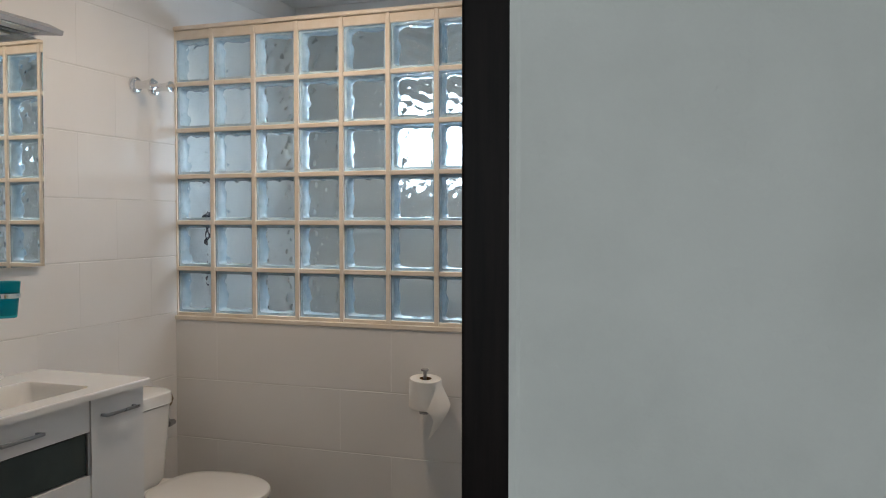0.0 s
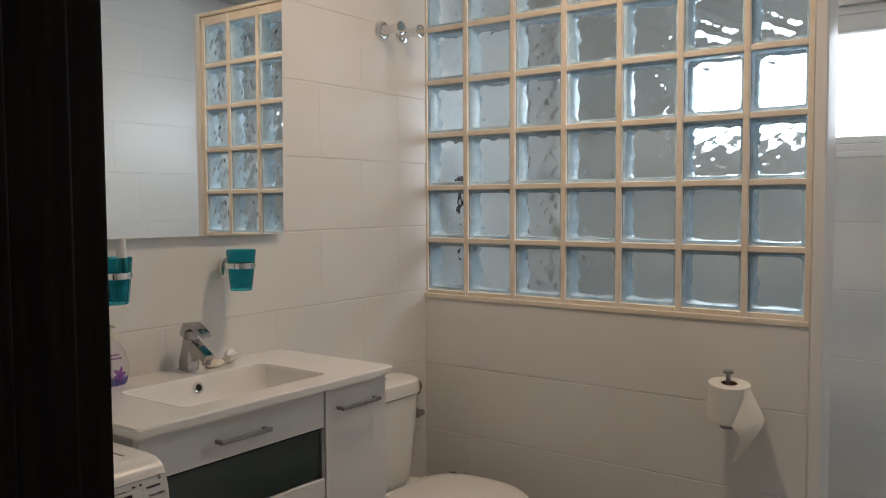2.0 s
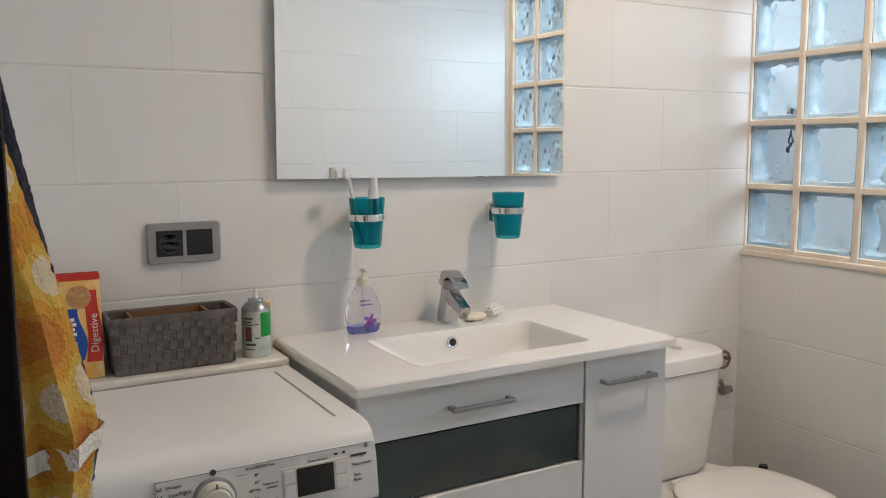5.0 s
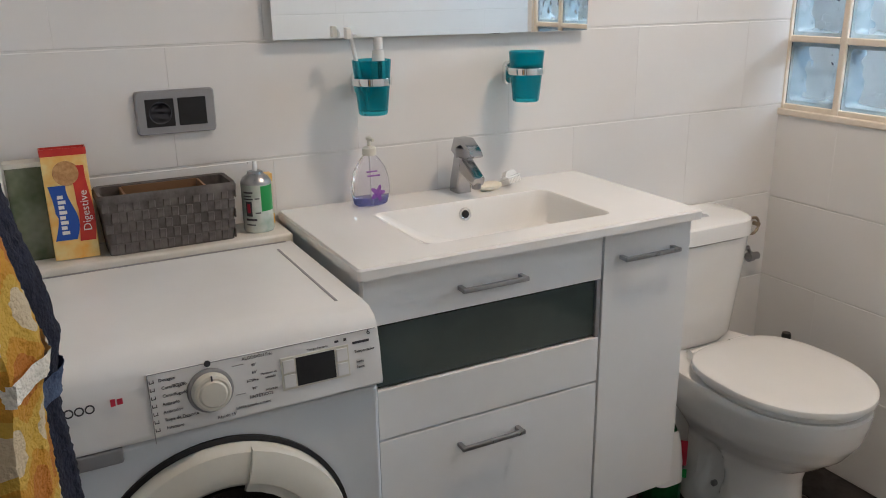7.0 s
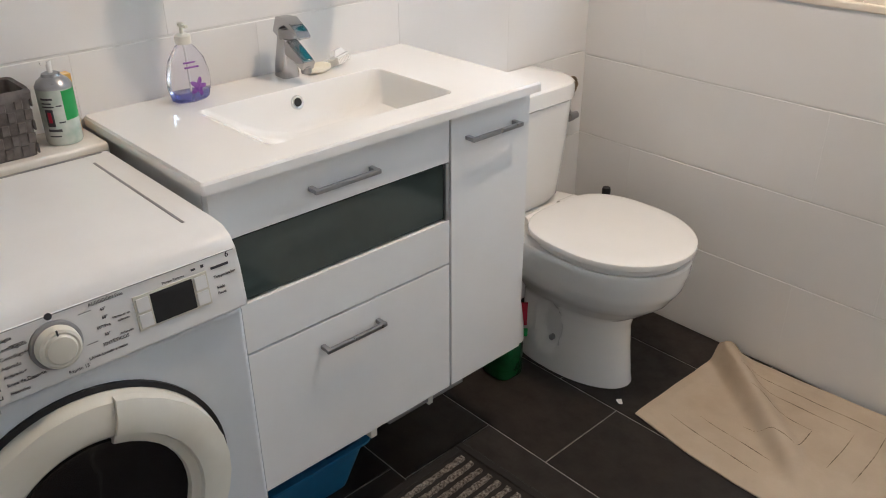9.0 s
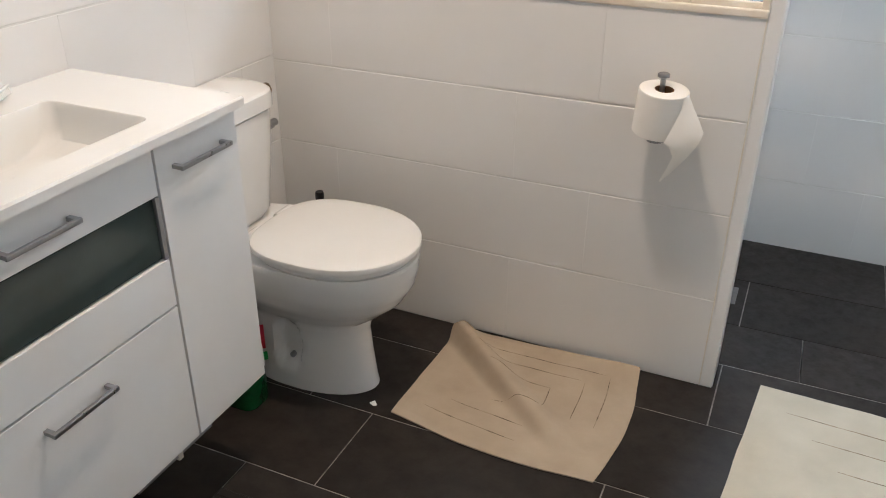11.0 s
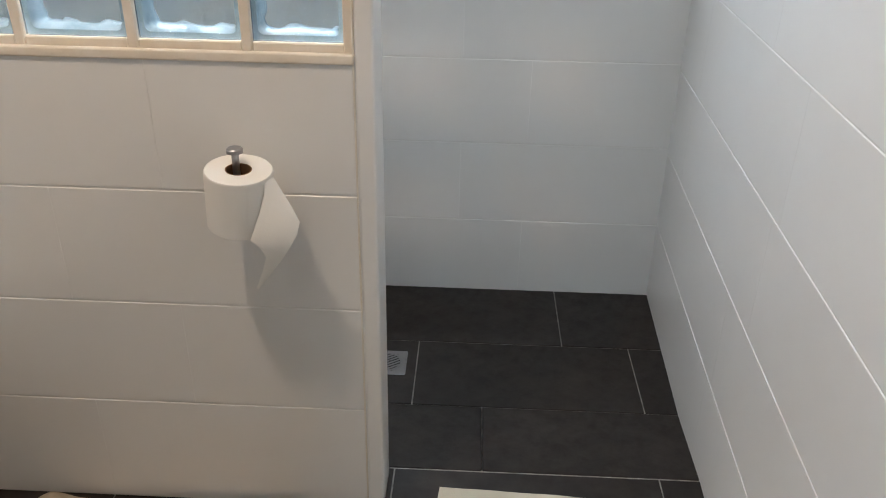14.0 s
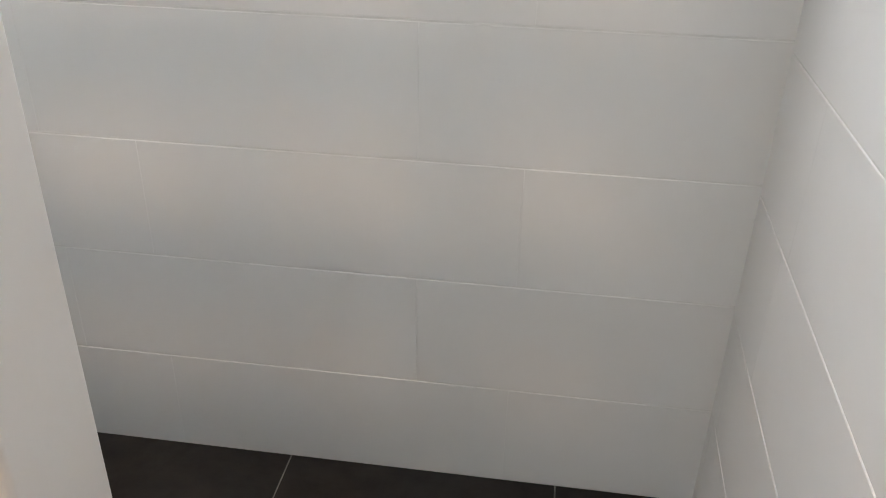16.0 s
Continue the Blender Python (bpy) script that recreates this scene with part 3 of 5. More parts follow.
tumbler(-0.880, "empty teal ribbed plastic tumbler in a chrome wall ring")
cup = tumbler(-1.240, "teal tumbler with toothbrushes in a chrome wall ring")
brush = thing("toothbrush", "white toothbrush leaning in the teal tumbler", "toothbrush", (0.060, -1.258, 1.078))
sub("handle", bm_tube([(0.010, 0.010, 0.0), (0.000, -0.004, 0.07), (-0.004, -0.013, 0.12), (-0.006, -0.018, 0.150)], 0.0042), LACQUER, brush)
sub("bristles", bm_box(-0.010, 0.006, -0.029, -0.019, 0.136, 0.158, 0.002), PAPER, brush)
paste = thing("toothpaste_tube", "white toothpaste tube with dark print, standing in the tumbler", "toothpaste", (0.085, -1.235, 1.078))
sub("tube", bm_rings([[(0.011 * math.cos(a) * k, w * math.sin(a) + 0.004 * z / 0.1, z) for a in [2 * math.pi * i / 24 for i in range(24)]] for z, k, w in ((0, 0.15, 0.019), (0.05, 0.8, 0.017), (0.105, 1.0, 0.012), (0.115, 1.0, 0.011))]), PORCELAIN, paste)
sub("cap", moved(bm_lathe([(0.009, 0.116), (0.009, 0.136), (0.007, 0.139)], 20), Matrix.Translation((0, 0.0045, 0))), LACQUER, paste)
sub("print", bm_box(0.0095, 0.0112, -0.002, 0.006, 0.055, 0.095), INK, paste)

# ---- socket ----
socket = thing("double_socket", "silver-framed black double wall socket on the tiles", "socket", (0.0, -1.606, 1.0945))
plate = bm_rings([[(x, p[0] * s, p[1] * s) for p in rrect(-0.0715, 0.0715, -0.040, 0.040, 0.007, 0)] for x, s in ((0.0005, 1.0), (0.007, 0.995), (0.011, 0.955))])
sub("frame", plate, SILVER, socket)
for y in (-0.029, 0.029):
    insert = sub("socket_insert", bm_box(0.009, 0.0125, y - 0.0255, y + 0.0255, -0.0255, 0.0255, 0.0015), BLACK, socket)
    if y < 0:
        sub("socket_well", moved(bm_lathe([(0.0195, 0.0128), (0.0205, 0.0135), (0.0200, 0.0140), (0.0185, 0.0128)], 28), Matrix.Translation((0, y, 0)) @ Matrix.Rotation(radians(90), 4, "Y")), INK, insert)

# ---- washing machine ----
wm = thing("washing_machine", "white front-loading washing machine beside the vanity", "washing machine", (0, 0, 0))
WY0, WY1 = -1.992, -1.444
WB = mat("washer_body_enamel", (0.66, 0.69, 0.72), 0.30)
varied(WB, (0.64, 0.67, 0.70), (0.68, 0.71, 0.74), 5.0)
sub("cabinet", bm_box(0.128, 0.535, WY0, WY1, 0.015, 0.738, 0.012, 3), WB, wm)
prof = [(0.128, 0.752), (0.548, 0.740), (0.550, 0.748), (0.543, 0.800), (0.536, 0.828), (0.526, 0.842), (0.508, 0.851), (0.480, 0.853), (0.128, 0.853)]
sub("top_and_fascia", bm_rings([[(x, y, z) for x, z in prof] for y in (WY0, WY0 + 0.004, WY1 - 0.004, WY1)]), ENAMEL, wm)
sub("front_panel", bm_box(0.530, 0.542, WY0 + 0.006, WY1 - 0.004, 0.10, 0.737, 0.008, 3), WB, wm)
sub("kick_plate", bm_box(0.528, 0.538, WY0 + 0.006, WY1 - 0.006, 0.015, 0.097, 0.004), ENAMEL, wm)
sub("top_seam", bm_join(bm_box(0.17, 0.47, WY1 - 0.040, WY1 - 0.036, 0.8526, 0.8538), bm_box(0.128, 0.134, WY0 + 0.01, WY1 - 0.01, 0.8526, 0.8538)), SILVER, wm)
sub("drawer_grip", bm_box(0.536, 0.5505, -1.985, -1.815, 0.716, 0.739, 0.004), SILVER, wm, "grey recessed drawer grip")
DC = Matrix.Translation((0.541, -1.696, 0.524)) @ Matrix.Rotation(radians(90), 4, "Y")
sub("door_gasket", moved(bm_lathe([(0.190, 0.0), (0.190, 0.006), (0.183, 0.008), (0.183, 0.0)], 64, False, False), DC), BLACK, wm)
door = sub("door_ring", moved(bm_lathe([(0.182, 0.0), (0.182, 0.018), (0.176, 0.028), (0.150, 0.036), (0.132, 0.034), (0.124, 0.026), (0.124, 0.010)], 64, False, False), DC), CREAM, wm, "cream plastic door ring")
DOORGLASS = mat("dark_door_glass", (0.012, 0.011, 0.012), 0.08, coat=0.4)
sub("door_glass", moved(bm_lathe([(0.1235, 0.012), (0.118, 0.024), (0.095, 0.016), (0.06, 0.009), (0.004, 0.006)], 48, False, True), DC), DOORGLASS, door)
gr = []
for k in range(11):
    a = radians(-28 + 104 * k / 10)
    gr.append([Vector((0.536 + dz, -1.696 + r * math.cos(a), 0.524 + r * math.sin(a))) for r, dz in ((0.116, 0.030), (0.181, 0.026), (0.180, 0.038), (0.156, 0.047), (0.134, 0.046), (0.131, 0.040), (0.118, 0.038))])
sub("door_grip", bm_rings(gr), CREAM, door)
# fascia print lies on the sloping face; a small frame carries it
FT = Matrix.Translation((0.5435, -1.608, 0.783)) @ Matrix.Rotation(radians(-6.2), 4, "Y")


def on_fascia(y, dz):
    return FT @ Matrix.Translation((0.0045, y + 1.62, dz))


panel = sub("control_panel", moved(bm_box(-0.002, 0.004, -0.166, 0.160, -0.040, 0.046, 0.001), FT), ENAMEL, wm)
sub("panel_line", moved(bm_join(bm_box(0.0038, 0.0044, -0.166, 0.157, 0.0455, 0.0465), bm_box(0.0038, 0.0044, -0.1665, -0.1655, -0.05, 0.0465)), FT), SILVER, panel)
KM = on_fascia(-1.708, 0.008) @ Matrix.Rotation(radians(90), 4, "Y")
sub("knob_ring", moved(bm_lathe([(0.0310, -0.001), (0.0310, 0.003), (0.0275, 0.005)], 40), KM), SILVER, panel)
knob = sub("program_knob", moved(bm_lathe([(0.0265, 0.004), (0.0260, 0.012), (0.0245, 0.018), (0.0215, 0.020), (0.0190, 0.0195), (0.0165, 0.0225), (0.006, 0.0235)], 40), KM), CREAM, panel, "round cream program knob")
sub("knob_mark", moved(bm_box(0.019, 0.0206, -0.0010, 0.0010, 0.0185, 0.0255), on_fascia(-1.708, 0.008)), INK, knob)
disp = sub("display_frame", moved(bm_box(-0.0008, 0.0012, -0.056, 0.046, -0.024, 0.024, 0.0006), on_fascia(-1.553, 0.006)), CREAM, panel)
sub("display", moved(bm_box(0.001, 0.0022, -0.034, 0.024, -0.021, 0.021, 0.0004), on_fascia(-1.553, 0.006)), BLACK, disp, "black unlit display")
for y, z in ((-0.045, 0.011), (-0.045, -0.011), (0.035, 0.011), (0.035, -0.011)):
    sub("push_button", moved(bm_box(0.001, 0.003, y - 0.0085, y + 0.0085, z - 0.0095, z + 0.0095, 0.001), on_fascia(-1.553, 0.006)), ENAMEL, disp)
sub("indicator", moved(bm_lathe([(0.0045, 0.0), (0.0045, 0.0008)], 16), on_fascia(-1.708, 0.0455) @ Matrix.Rotation(radians(90), 4, "Y")), INK, panel)
for k, word in enumerate(("Desagüe", "Centrifugado 1000rpm", "Centrifugado 500rpm", "Aclarado", "Aclarado+ Centrifugado", "Ropa de Deporte", "Intensivo")):
    row = 0.036 - 0.0112 * k
    first = word.split()[0] if len(word) > 18 else word
    lettering(first, 0.0062, on_fascia(-1.7735 + 0.00165 * len(first), row) @ FACE_X, INK, panel)
    sub("symbol", moved(bm_join(bm_box(0, 0.0006, -0.0030, 0.0030, -0.0022, -0.0012), bm_box(0, 0.0006, -0.0030, -0.0020, -0.0011, 0.0022), bm_box(0, 0.0006, 0.0020, 0.0030, -0.0011, 0.0022)), on_fascia(-1.7815, row)), INK, panel)
for y, dz, word, size in ((-1.640, 0.041, "ALGODÓN Frío", 0.0062), (-1.646, 0.030, "40°", 0.0055), (-1.646, 0.019, "60°", 0.0055), (-1.650, 0.008, "60°/Pre", 0.0055), (-1.648, -0.004, "90°", 0.0055), (-1.640, -0.016, "SINTÉTICOS", 0.0062), (-1.652, -0.027, "LANA Lavado a mano", 0.0055), (-1.690, -0.034, "Rápido 15'", 0.0062),
                          (-1.6265, 0.014, "Mantener en", 0.0044), (-1.6245, 0.008, "aclarado", 0.0044), (-1.6245, -0.010, "Aclarado", 0.0048), (-1.553, 0.034, "Tiempo Restante", 0.0045), (-1.482, 0.016, "Temporizador", 0.0055), (-1.490, 0.000, "Inicio", 0.0055), (-1.490, -0.008, "Pausa", 0.0055), (-1.474, 0.042, "6", 0.012)):
    lettering(word, size, on_fascia(y, dz) @ FACE_X, INK, panel)
for y, z, ln in ((-1.748, 0.027, 0.018), (-1.668, 0.034, 0.016), (-1.668, -0.008, 0.014), (-1.744, -0.022, 0.014)):
    sub("program_line", moved(bm_box(0, 0.0004, -ln / 2, ln / 2, -0.0003, 0.0003), on_fascia(y, z)), INK, panel)
sub("print_bar", moved(bm_join(bm_box(0, 0.0006, -0.013, 0.013, -0.0018, 0.0018), bm_box(0, 0.0006, -0.040, -0.034, 0.006, 0.009), bm_box(0, 0.0006, -0.026, -0.022, 0.006, 0.010)), on_fascia(-1.487, 0.030)), INK, panel)
for k in range(3):
    sub("logo_mark", moved(bm_lathe([(0.0042, 0), (0.0060, 0), (0.0060, 0.0008), (0.0042, 0.0008)], 20, False, False), on_fascia(-1.872 + 0.0125 * k - 0.012, 0.018) @ Matrix.Rotation(radians(90), 4, "Y")), INK, wm)
sub("logo_mark", moved(bm_join(bm_box(0, 0.0008, -0.007, -0.001, -0.005, 0.005, 0.0003), bm_box(0, 0.0008, 0.001, 0.008, -0.004, 0.004, 0.0003)), on_fascia(-1.827, 0.020)), RED, wm, "small red logo shapes")
for x in (0.17, 0.50):
    for y in (WY0 + 0.05, WY1 - 0.05):
        sub("foot", moved(bm_lathe([(0.02, 0), (0.02, 0.008), (0.012, 0.016)], 16), Matrix.Translation((x, y, 0))), BLACK, wm)

# ---- ledge behind the washing machine ----
MARBLE = mat("cream_marble", (0.72, 0.69, 0.62), 0.22)
varied(MARBLE, (0.62, 0.58, 0.50), (0.76, 0.73, 0.67), 9.0, 8.0)
ledge = setting("ledge", bm_box(0.0005, 0.125, YF + 0.001, -1.436, 0.832, 0.866, 0.006, 3), MARBLE, "narrow cream marble ledge behind the washing machine", "ledge", True)
setting("ledge_support", bm_box(0.0005, 0.100, YF + 0.001, -1.450, 0.0, 0.8315), GROUT, "plastered box under the ledge", "pipe casing")
LZ = 0.8665

# biscuit carton
PACK = mat("yellow_carton", (0.78, 0.50, 0.10), 0.4)
varied(PACK, (0.80, 0.40, 0.06), (0.82, 0.66, 0.28), 22.0, 3.0)
PRED = mat("red_carton", (0.50, 0.02, 0.03), 0.4)
varied(PRED, (0.45, 0.015, 0.02), (0.58, 0.05, 0.03), 20.0)
PBLUE = mat("blue_carton", (0.02, 0.08, 0.38), 0.4)
BISCUIT = mat("biscuit_print", (0.50, 0.27, 0.10), 0.5)
varied(BISCUIT, (0.40, 0.20, 0.07), (0.58, 0.34, 0.14), 120.0)
carton = new("biscuit_carton")
carton.matrix_world = pose(0.070, -1.810, LZ, 0, -4, -2)
tagged(carton, "open yellow and red biscuit carton leaning on the wall", "carton")
cw, ch, cd = 0.036, 0.190, 0.022
sub("carton_body", bm_rings([rrect(-cd, cd, -cw, cw, 0.003, z, 3) for z in (0.0, ch)] + [rrect(-cd + 0.001, cd - 0.001, -cw + 0.001, cw - 0.001, 0.003, z, 3) for z in (ch, ch - 0.05)]), PACK, carton)
sub("carton_rim", bm_rings([rrect(-cd - 0.0006, cd + 0.0006, -cw - 0.0006, cw + 0.0006, 0.003, z, 3) for z in (ch - 0.012, ch)] + [rrect(-cd + 0.0012, cd - 0.0012, -cw + 0.0012, cw - 0.0012, 0.003, z, 3) for z in (ch, ch - 0.03)], False, False), PRED, carton)


def wave_patch(y0, y1, z0, z1, bow, x):
    """A flat leaf with one bowed side."""
    pts = [(x, y0 + bow * math.sin(math.pi * k / 12) * (1 if k < 6 else 0.6), z0 + (z1 - z0) * k / 12) for k in range(13)]
    pts += [(x, y1 + bow * 0.7 * math.sin(math.pi * k / 12 * 1.6), z0 + (z1 - z0) * k / 12) for k in range(12, -1, -1)]
    back = [(x - 0.0012, p[1], p[2]) for p in pts]
    return bm_rings([back, pts])


sub("blue_patch", wave_patch(-0.031, 0.003, 0.034, 0.128, 0.010, cd + 0.0010), PBLUE, carton)
sub("red_patch", wave_patch(0.007, 0.0325, 0.030, 0.160, 0.005, cd + 0.0013), PRED, carton)
sub("biscuit_picture", moved(bm_lathe([(0.021, 0.0), (0.021, 0.0012), (0.019, 0.0014)], 30), Matrix.Translation((cd, 0.000, 0.148)) @ Matrix.Rotation(radians(90), 4, "Y")), BISCUIT, carton)
lettering("Digestive", 0.019, Matrix.Translation((cd + 0.0018, 0.0225, 0.082)) @ Matrix.Rotation(radians(90), 4, "X") @ FACE_X, PAPER, carton)
sub("brand_bar", bm_join(*[bm_box(cd + 0.001, cd + 0.0018, -0.019, -0.007 - 0.003 * (k % 2), 0.044 + 0.0088 * k, 0.0500 + 0.0088 * k, 0.0002) for k in range(8)]), PAPER, carton, "white bars in place of a brand name")

# woven basket
WEAVE = mat("grey_brown_weave", (0.10, 0.08, 0.075), 0.75)
varied(WEAVE, (0.075, 0.066, 0.062), (0.16, 0.142, 0.134), 30.0)
bumped(WEAVE, 240.0, 0.3, 0.001, 4.0, (1, 1, 0.2))
basket = thing("woven_basket", "grey-brown woven storage basket with divisions on the ledge", "basket", (0.064, -1.651, LZ))
bx, by, bh = 0.046, 0.117, 0.106
sub("basket_shell", bm_rings([rrect(-bx + 0.004, bx - 0.004, -by + 0.008, by - 0.008, 0.008, z, 4) for z in (0.0, 0.004)] + [rrect(-bx, bx, -by, by, 0.010, bh, 4), rrect(-bx + 0.006, bx - 0.006, -by + 0.006, by - 0.006, 0.008, bh, 4), rrect(-bx + 0.009, bx - 0.009, -by + 0.013, by - 0.013, 0.008, 0.006, 4)]), WEAVE, basket)
strand = bm_box(-0.0064, 0.0064, -0.0016, 0.0016, -0.0088, 0.0088, 0.0015, 1)
STRAND = finish("weave_strand", strand, WEAVE)
for row in range(5):
    z = 0.011 + row * 0.0190
    for k in range(18):
        if (row + k) % 2 == 0:
            o = new("weave_strand", STRAND)
            o.parent = basket
            o.matrix_basis = pose(bx * (0.915 + 0.085 * z / bh) + 0.0006, (-by + 0.0075 + k * 0.0129) * (0.93 + 0.07 * z / bh), z, 0, 3, 90)
    for k in range(7):
        if (row + k) % 2 == 0:
            o = new("weave_strand", STRAND)
            o.parent = basket
            o.matrix_basis = pose(-bx + 0.007 + k * 0.0129, by * (0.935 + 0.065 * z / bh), z)
sub("rim", bm_rings([rrect(-bx - 0.002, bx + 0.002, -by - 0.002, by + 0.002, 0.011, bh - 0.014, 4), rrect(-bx - 0.003, bx + 0.003, -by - 0.003, by + 0.003, 0.011, bh - 0.004, 4), rrect(-bx, bx, -by, by, 0.011, bh + 0.002, 4), rrect(-bx + 0.006, bx - 0.006, -by + 0.006, by - 0.006, 0.008, bh + 0.0, 4)], False, False), WEAVE, basket)
for y in (-0.072, 0.066):
    sub("divider", bm_box(-bx + 0.010, bx - 0.010, y - 0.002, y + 0.002, 0.008, bh - 0.002), CARD, basket, "brown cardboard divider")
sub("lining", bm_box(-bx + 0.0095, -bx + 0.012, -0.069, 0.063, 0.008, bh - 0.001), CARD, basket)

# spray can
CAN = mat("pale_green_can", (0.55, 0.66, 0.58), 0.25, 0.3)
varied(CAN, (0.46, 0.58, 0.50), (0.80, 0.82, 0.77), 22.0, 3.0)
GREEN = mat("green_print", (0.02, 0.30, 0.07), 0.4)
can = thing("spray_can", "pale green air freshener spray can on the ledge", "spray can", (0.070, -1.486, LZ))
can.scale = (1.1, 1.1, 1.1)
sub("can_body", bm_lathe([(0.0245, 0), (0.026, 0.003), (0.026, 0.083), (0.0245, 0.086)], 36), CAN, can)
sub("shoulder", bm_lathe([(0.0262, 0.084), (0.0262, 0.087), (0.022, 0.094), (0.014, 0.100), (0.013, 0.104), (0.010, 0.105)], 36), STEEL, can)
sub("nozzle", bm_join(moved(bm_lathe([(0.004, 0.104), (0.004, 0.122)], 12), Matrix()), bm_box(-0.002, 0.002, -0.012, 0.004, 0.117, 0.122, 0.001)), LACQUER, can)
sub("green_leaf_print", bm_rings([[(rr * math.cos(a), rr * math.sin(a), z) for a in [radians(0 + 60 * k / 8) for k in range(9)] for rr in (0.0263,)][:9] + [(0.0258 * math.cos(a), 0.0258 * math.sin(a), z) for a in [radians(60 - 60 * k / 8) for k in range(9)]] for z in (0.038, 0.055, 0.082)]), GREEN, can)
sub("warning_print", bm_rings([[(0.0263 * math.cos(a), 0.0263 * math.sin(a), z) for a in [radians(-62 + 26 * k / 6) for k in range(7)]] + [(0.0258 * math.cos(a), 0.0258 * math.sin(a), z) for a in [radians(-36 - 26 * k / 6) for k in range(7)]] for z in (0.030, 0.056)]), INK, can)
for z0, z1, a0, a1 in ((0.070, 0.073, -70, -30), (0.064, 0.066, -70, -36), (0.059, 0.061, -70, -30), (0.022, 0.026, -64, -20), (0.014, 0.016, -64, -26), (0.060, 0.062, -24, -6), (0.035, 0.037, -24, -4)):
    sub("text_bar", bm_rings([[(0.0263 * math.cos(a), 0.0263 * math.sin(a), z) for a in [radians(a0 + (a1 - a0) * k / 6) for k in range(7)]] + [(0.0258 * math.cos(a), 0.0258 * math.sin(a), z) for a in [radians(a1 - (a1 - a0) * k / 6) for k in range(7)]] for z in (z0, z1)]), INK, can)
sub("flame_print", bm_rings([[(0.0266 * math.cos(a), 0.0266 * math.sin(a), z) for a in [radians(-55 + 12 * k / 6) for k in range(7)]] + [(0.0258 * math.cos(a), 0.0258 * math.sin(a), z) for a in [radians(-43 - 12 * k / 6) for k in range(7)]] for z in (0.036, 0.052)]), RED, can)
card = thing("card_box", "slim yellowish card box standing behind the spray can", "box", (0.030, -1.452, LZ))
sub("box_body", bm_box(-0.010, 0.010, -0.007, 0.007, 0, 0.100, 0.001), PACK, card)
sub("box_band", bm_box(0.0101, 0.0106, -0.0065, 0.0065, 0.02, 0.085), CREAM, card)

# plastic box and white packet beyond the carton
OLIVE = mat("olive_clear_plastic", (0.22, 0.26, 0.17), 0.15, 0.0, 0.5, 0.35, 1.4)
varied(OLIVE, (0.12, 0.17, 0.09), (0.34, 0.36, 0.27), 14.0, 3.0)
jar = thing("plastic_box", "greenish clear plastic box standing on the ledge", "box", (0.045, -1.872, LZ))
sub("box_body", bm_rings([rrect(-0.018, 0.018, -0.030, 0.030, 0.006, z, 4) for z in (0.0, 0.165)]), OLIVE, jar)
sub("box_edge", bm_rings([rrect(-0.020, 0.020, -0.032, 0.032, 0.006, z, 4) for z in (0.162, 0.170)]), CREAM, jar)
packet = thing("white_packet", "tall white paper packet standing on the ledge", "packet", (0.062, -1.930, LZ))
sub("packet_body", bm_rings([rrect(-0.022 * k, 0.022 * k, -0.024, 0.024, 0.003, z, 3) for z, k in ((0, 1), (0.12, 0.95), (0.165, 0.3))]), PAPER, packet)

# ---- small things on the washbasin ----
CLEAR = mat("clear_plastic", (0.93, 0.92, 0.97), 0.06, 0.0, 0.5, 1.0, 1.25)
LIQUID = mat("blue_liquid_soap", (0.28, 0.30, 0.70), 0.1, 0.0, 0.5, 0.75, 1.33)
PURPLE = mat("purple_label", (0.30, 0.08, 0.42), 0.4)
varied(PURPLE, (0.14, 0.03, 0.28), (0.46, 0.22, 0.60), 60.0)
soap = thing("soap_bottle", "clear pump soap bottle with blue liquid on the washbasin", "soap bottle", (0.056, -1.246, 0.8805))


def oval(w, d, z, n=32):
    return [(d * math.cos(2 * math.pi * k / n), w * math.sin(2 * math.pi * k / n), z) for k in range(n)]


bottle = sub("bottle", bm_rings([oval(w, d, z) for w, d, z in ((0.030, 0.018, 0.0), (0.036, 0.021, 0.004), (0.042, 0.024, 0.028), (0.041, 0.0235, 0.050), (0.034, 0.020, 0.076), (0.020, 0.014, 0.096), (0.014, 0.013, 0.102), (0.013, 0.013, 0.106))]), CLEAR, soap)
bottle.visible_shadow = False
sub("liquid", bm_rings([oval(w, d, z) for w, d, z in ((0.029, 0.0165, 0.002), (0.0345, 0.0195, 0.005), (0.0380, 0.0212, 0.016), (0.0384, 0.0214, 0.019))]), LIQUID, soap, "blue liquid in the bottom quarter")
sub("flower_label", bm_rings([[(0.0250 - 0.02 * (y / 0.042) ** 2 + e, y, 0.029 + dz) for y, dz in [(0.006 + (0.013 + 0.005 * math.cos(5 * a)) * math.cos(a), (0.013 + 0.005 * math.cos(5 * a)) * math.sin(a)) for a in [2 * math.pi * k / 40 for k in range(40)]]] for e in (-0.0006, 0.0004)]), PURPLE, soap, "purple flower label")
sub("text_bars", bm_join(*[bm_box(0.019 - 0.0035 * k, 0.0235 - 0.0035 * k, -0.014, 0.012 - 0.004 * k, 0.064 + 0.008 * k, 0.0665 + 0.008 * k) for k in range(2)]), PURPLE, soap)
sub("collar", bm_lathe([(0.0145, 0.104), (0.0145, 0.118), (0.011, 0.121), (0.005, 0.122)], 24), CREAM, soap)
sub("pump", bm_join(bm_lathe([(0.0035, 0.120), (0.0035, 0.134), (0.006, 0.135), (0.006, 0.140), (0.004, 0.141)], 16), bm_box(0.0, 0.022, -0.003, 0.003, 0.134, 0.1395, 0.001)), CREAM, soap)
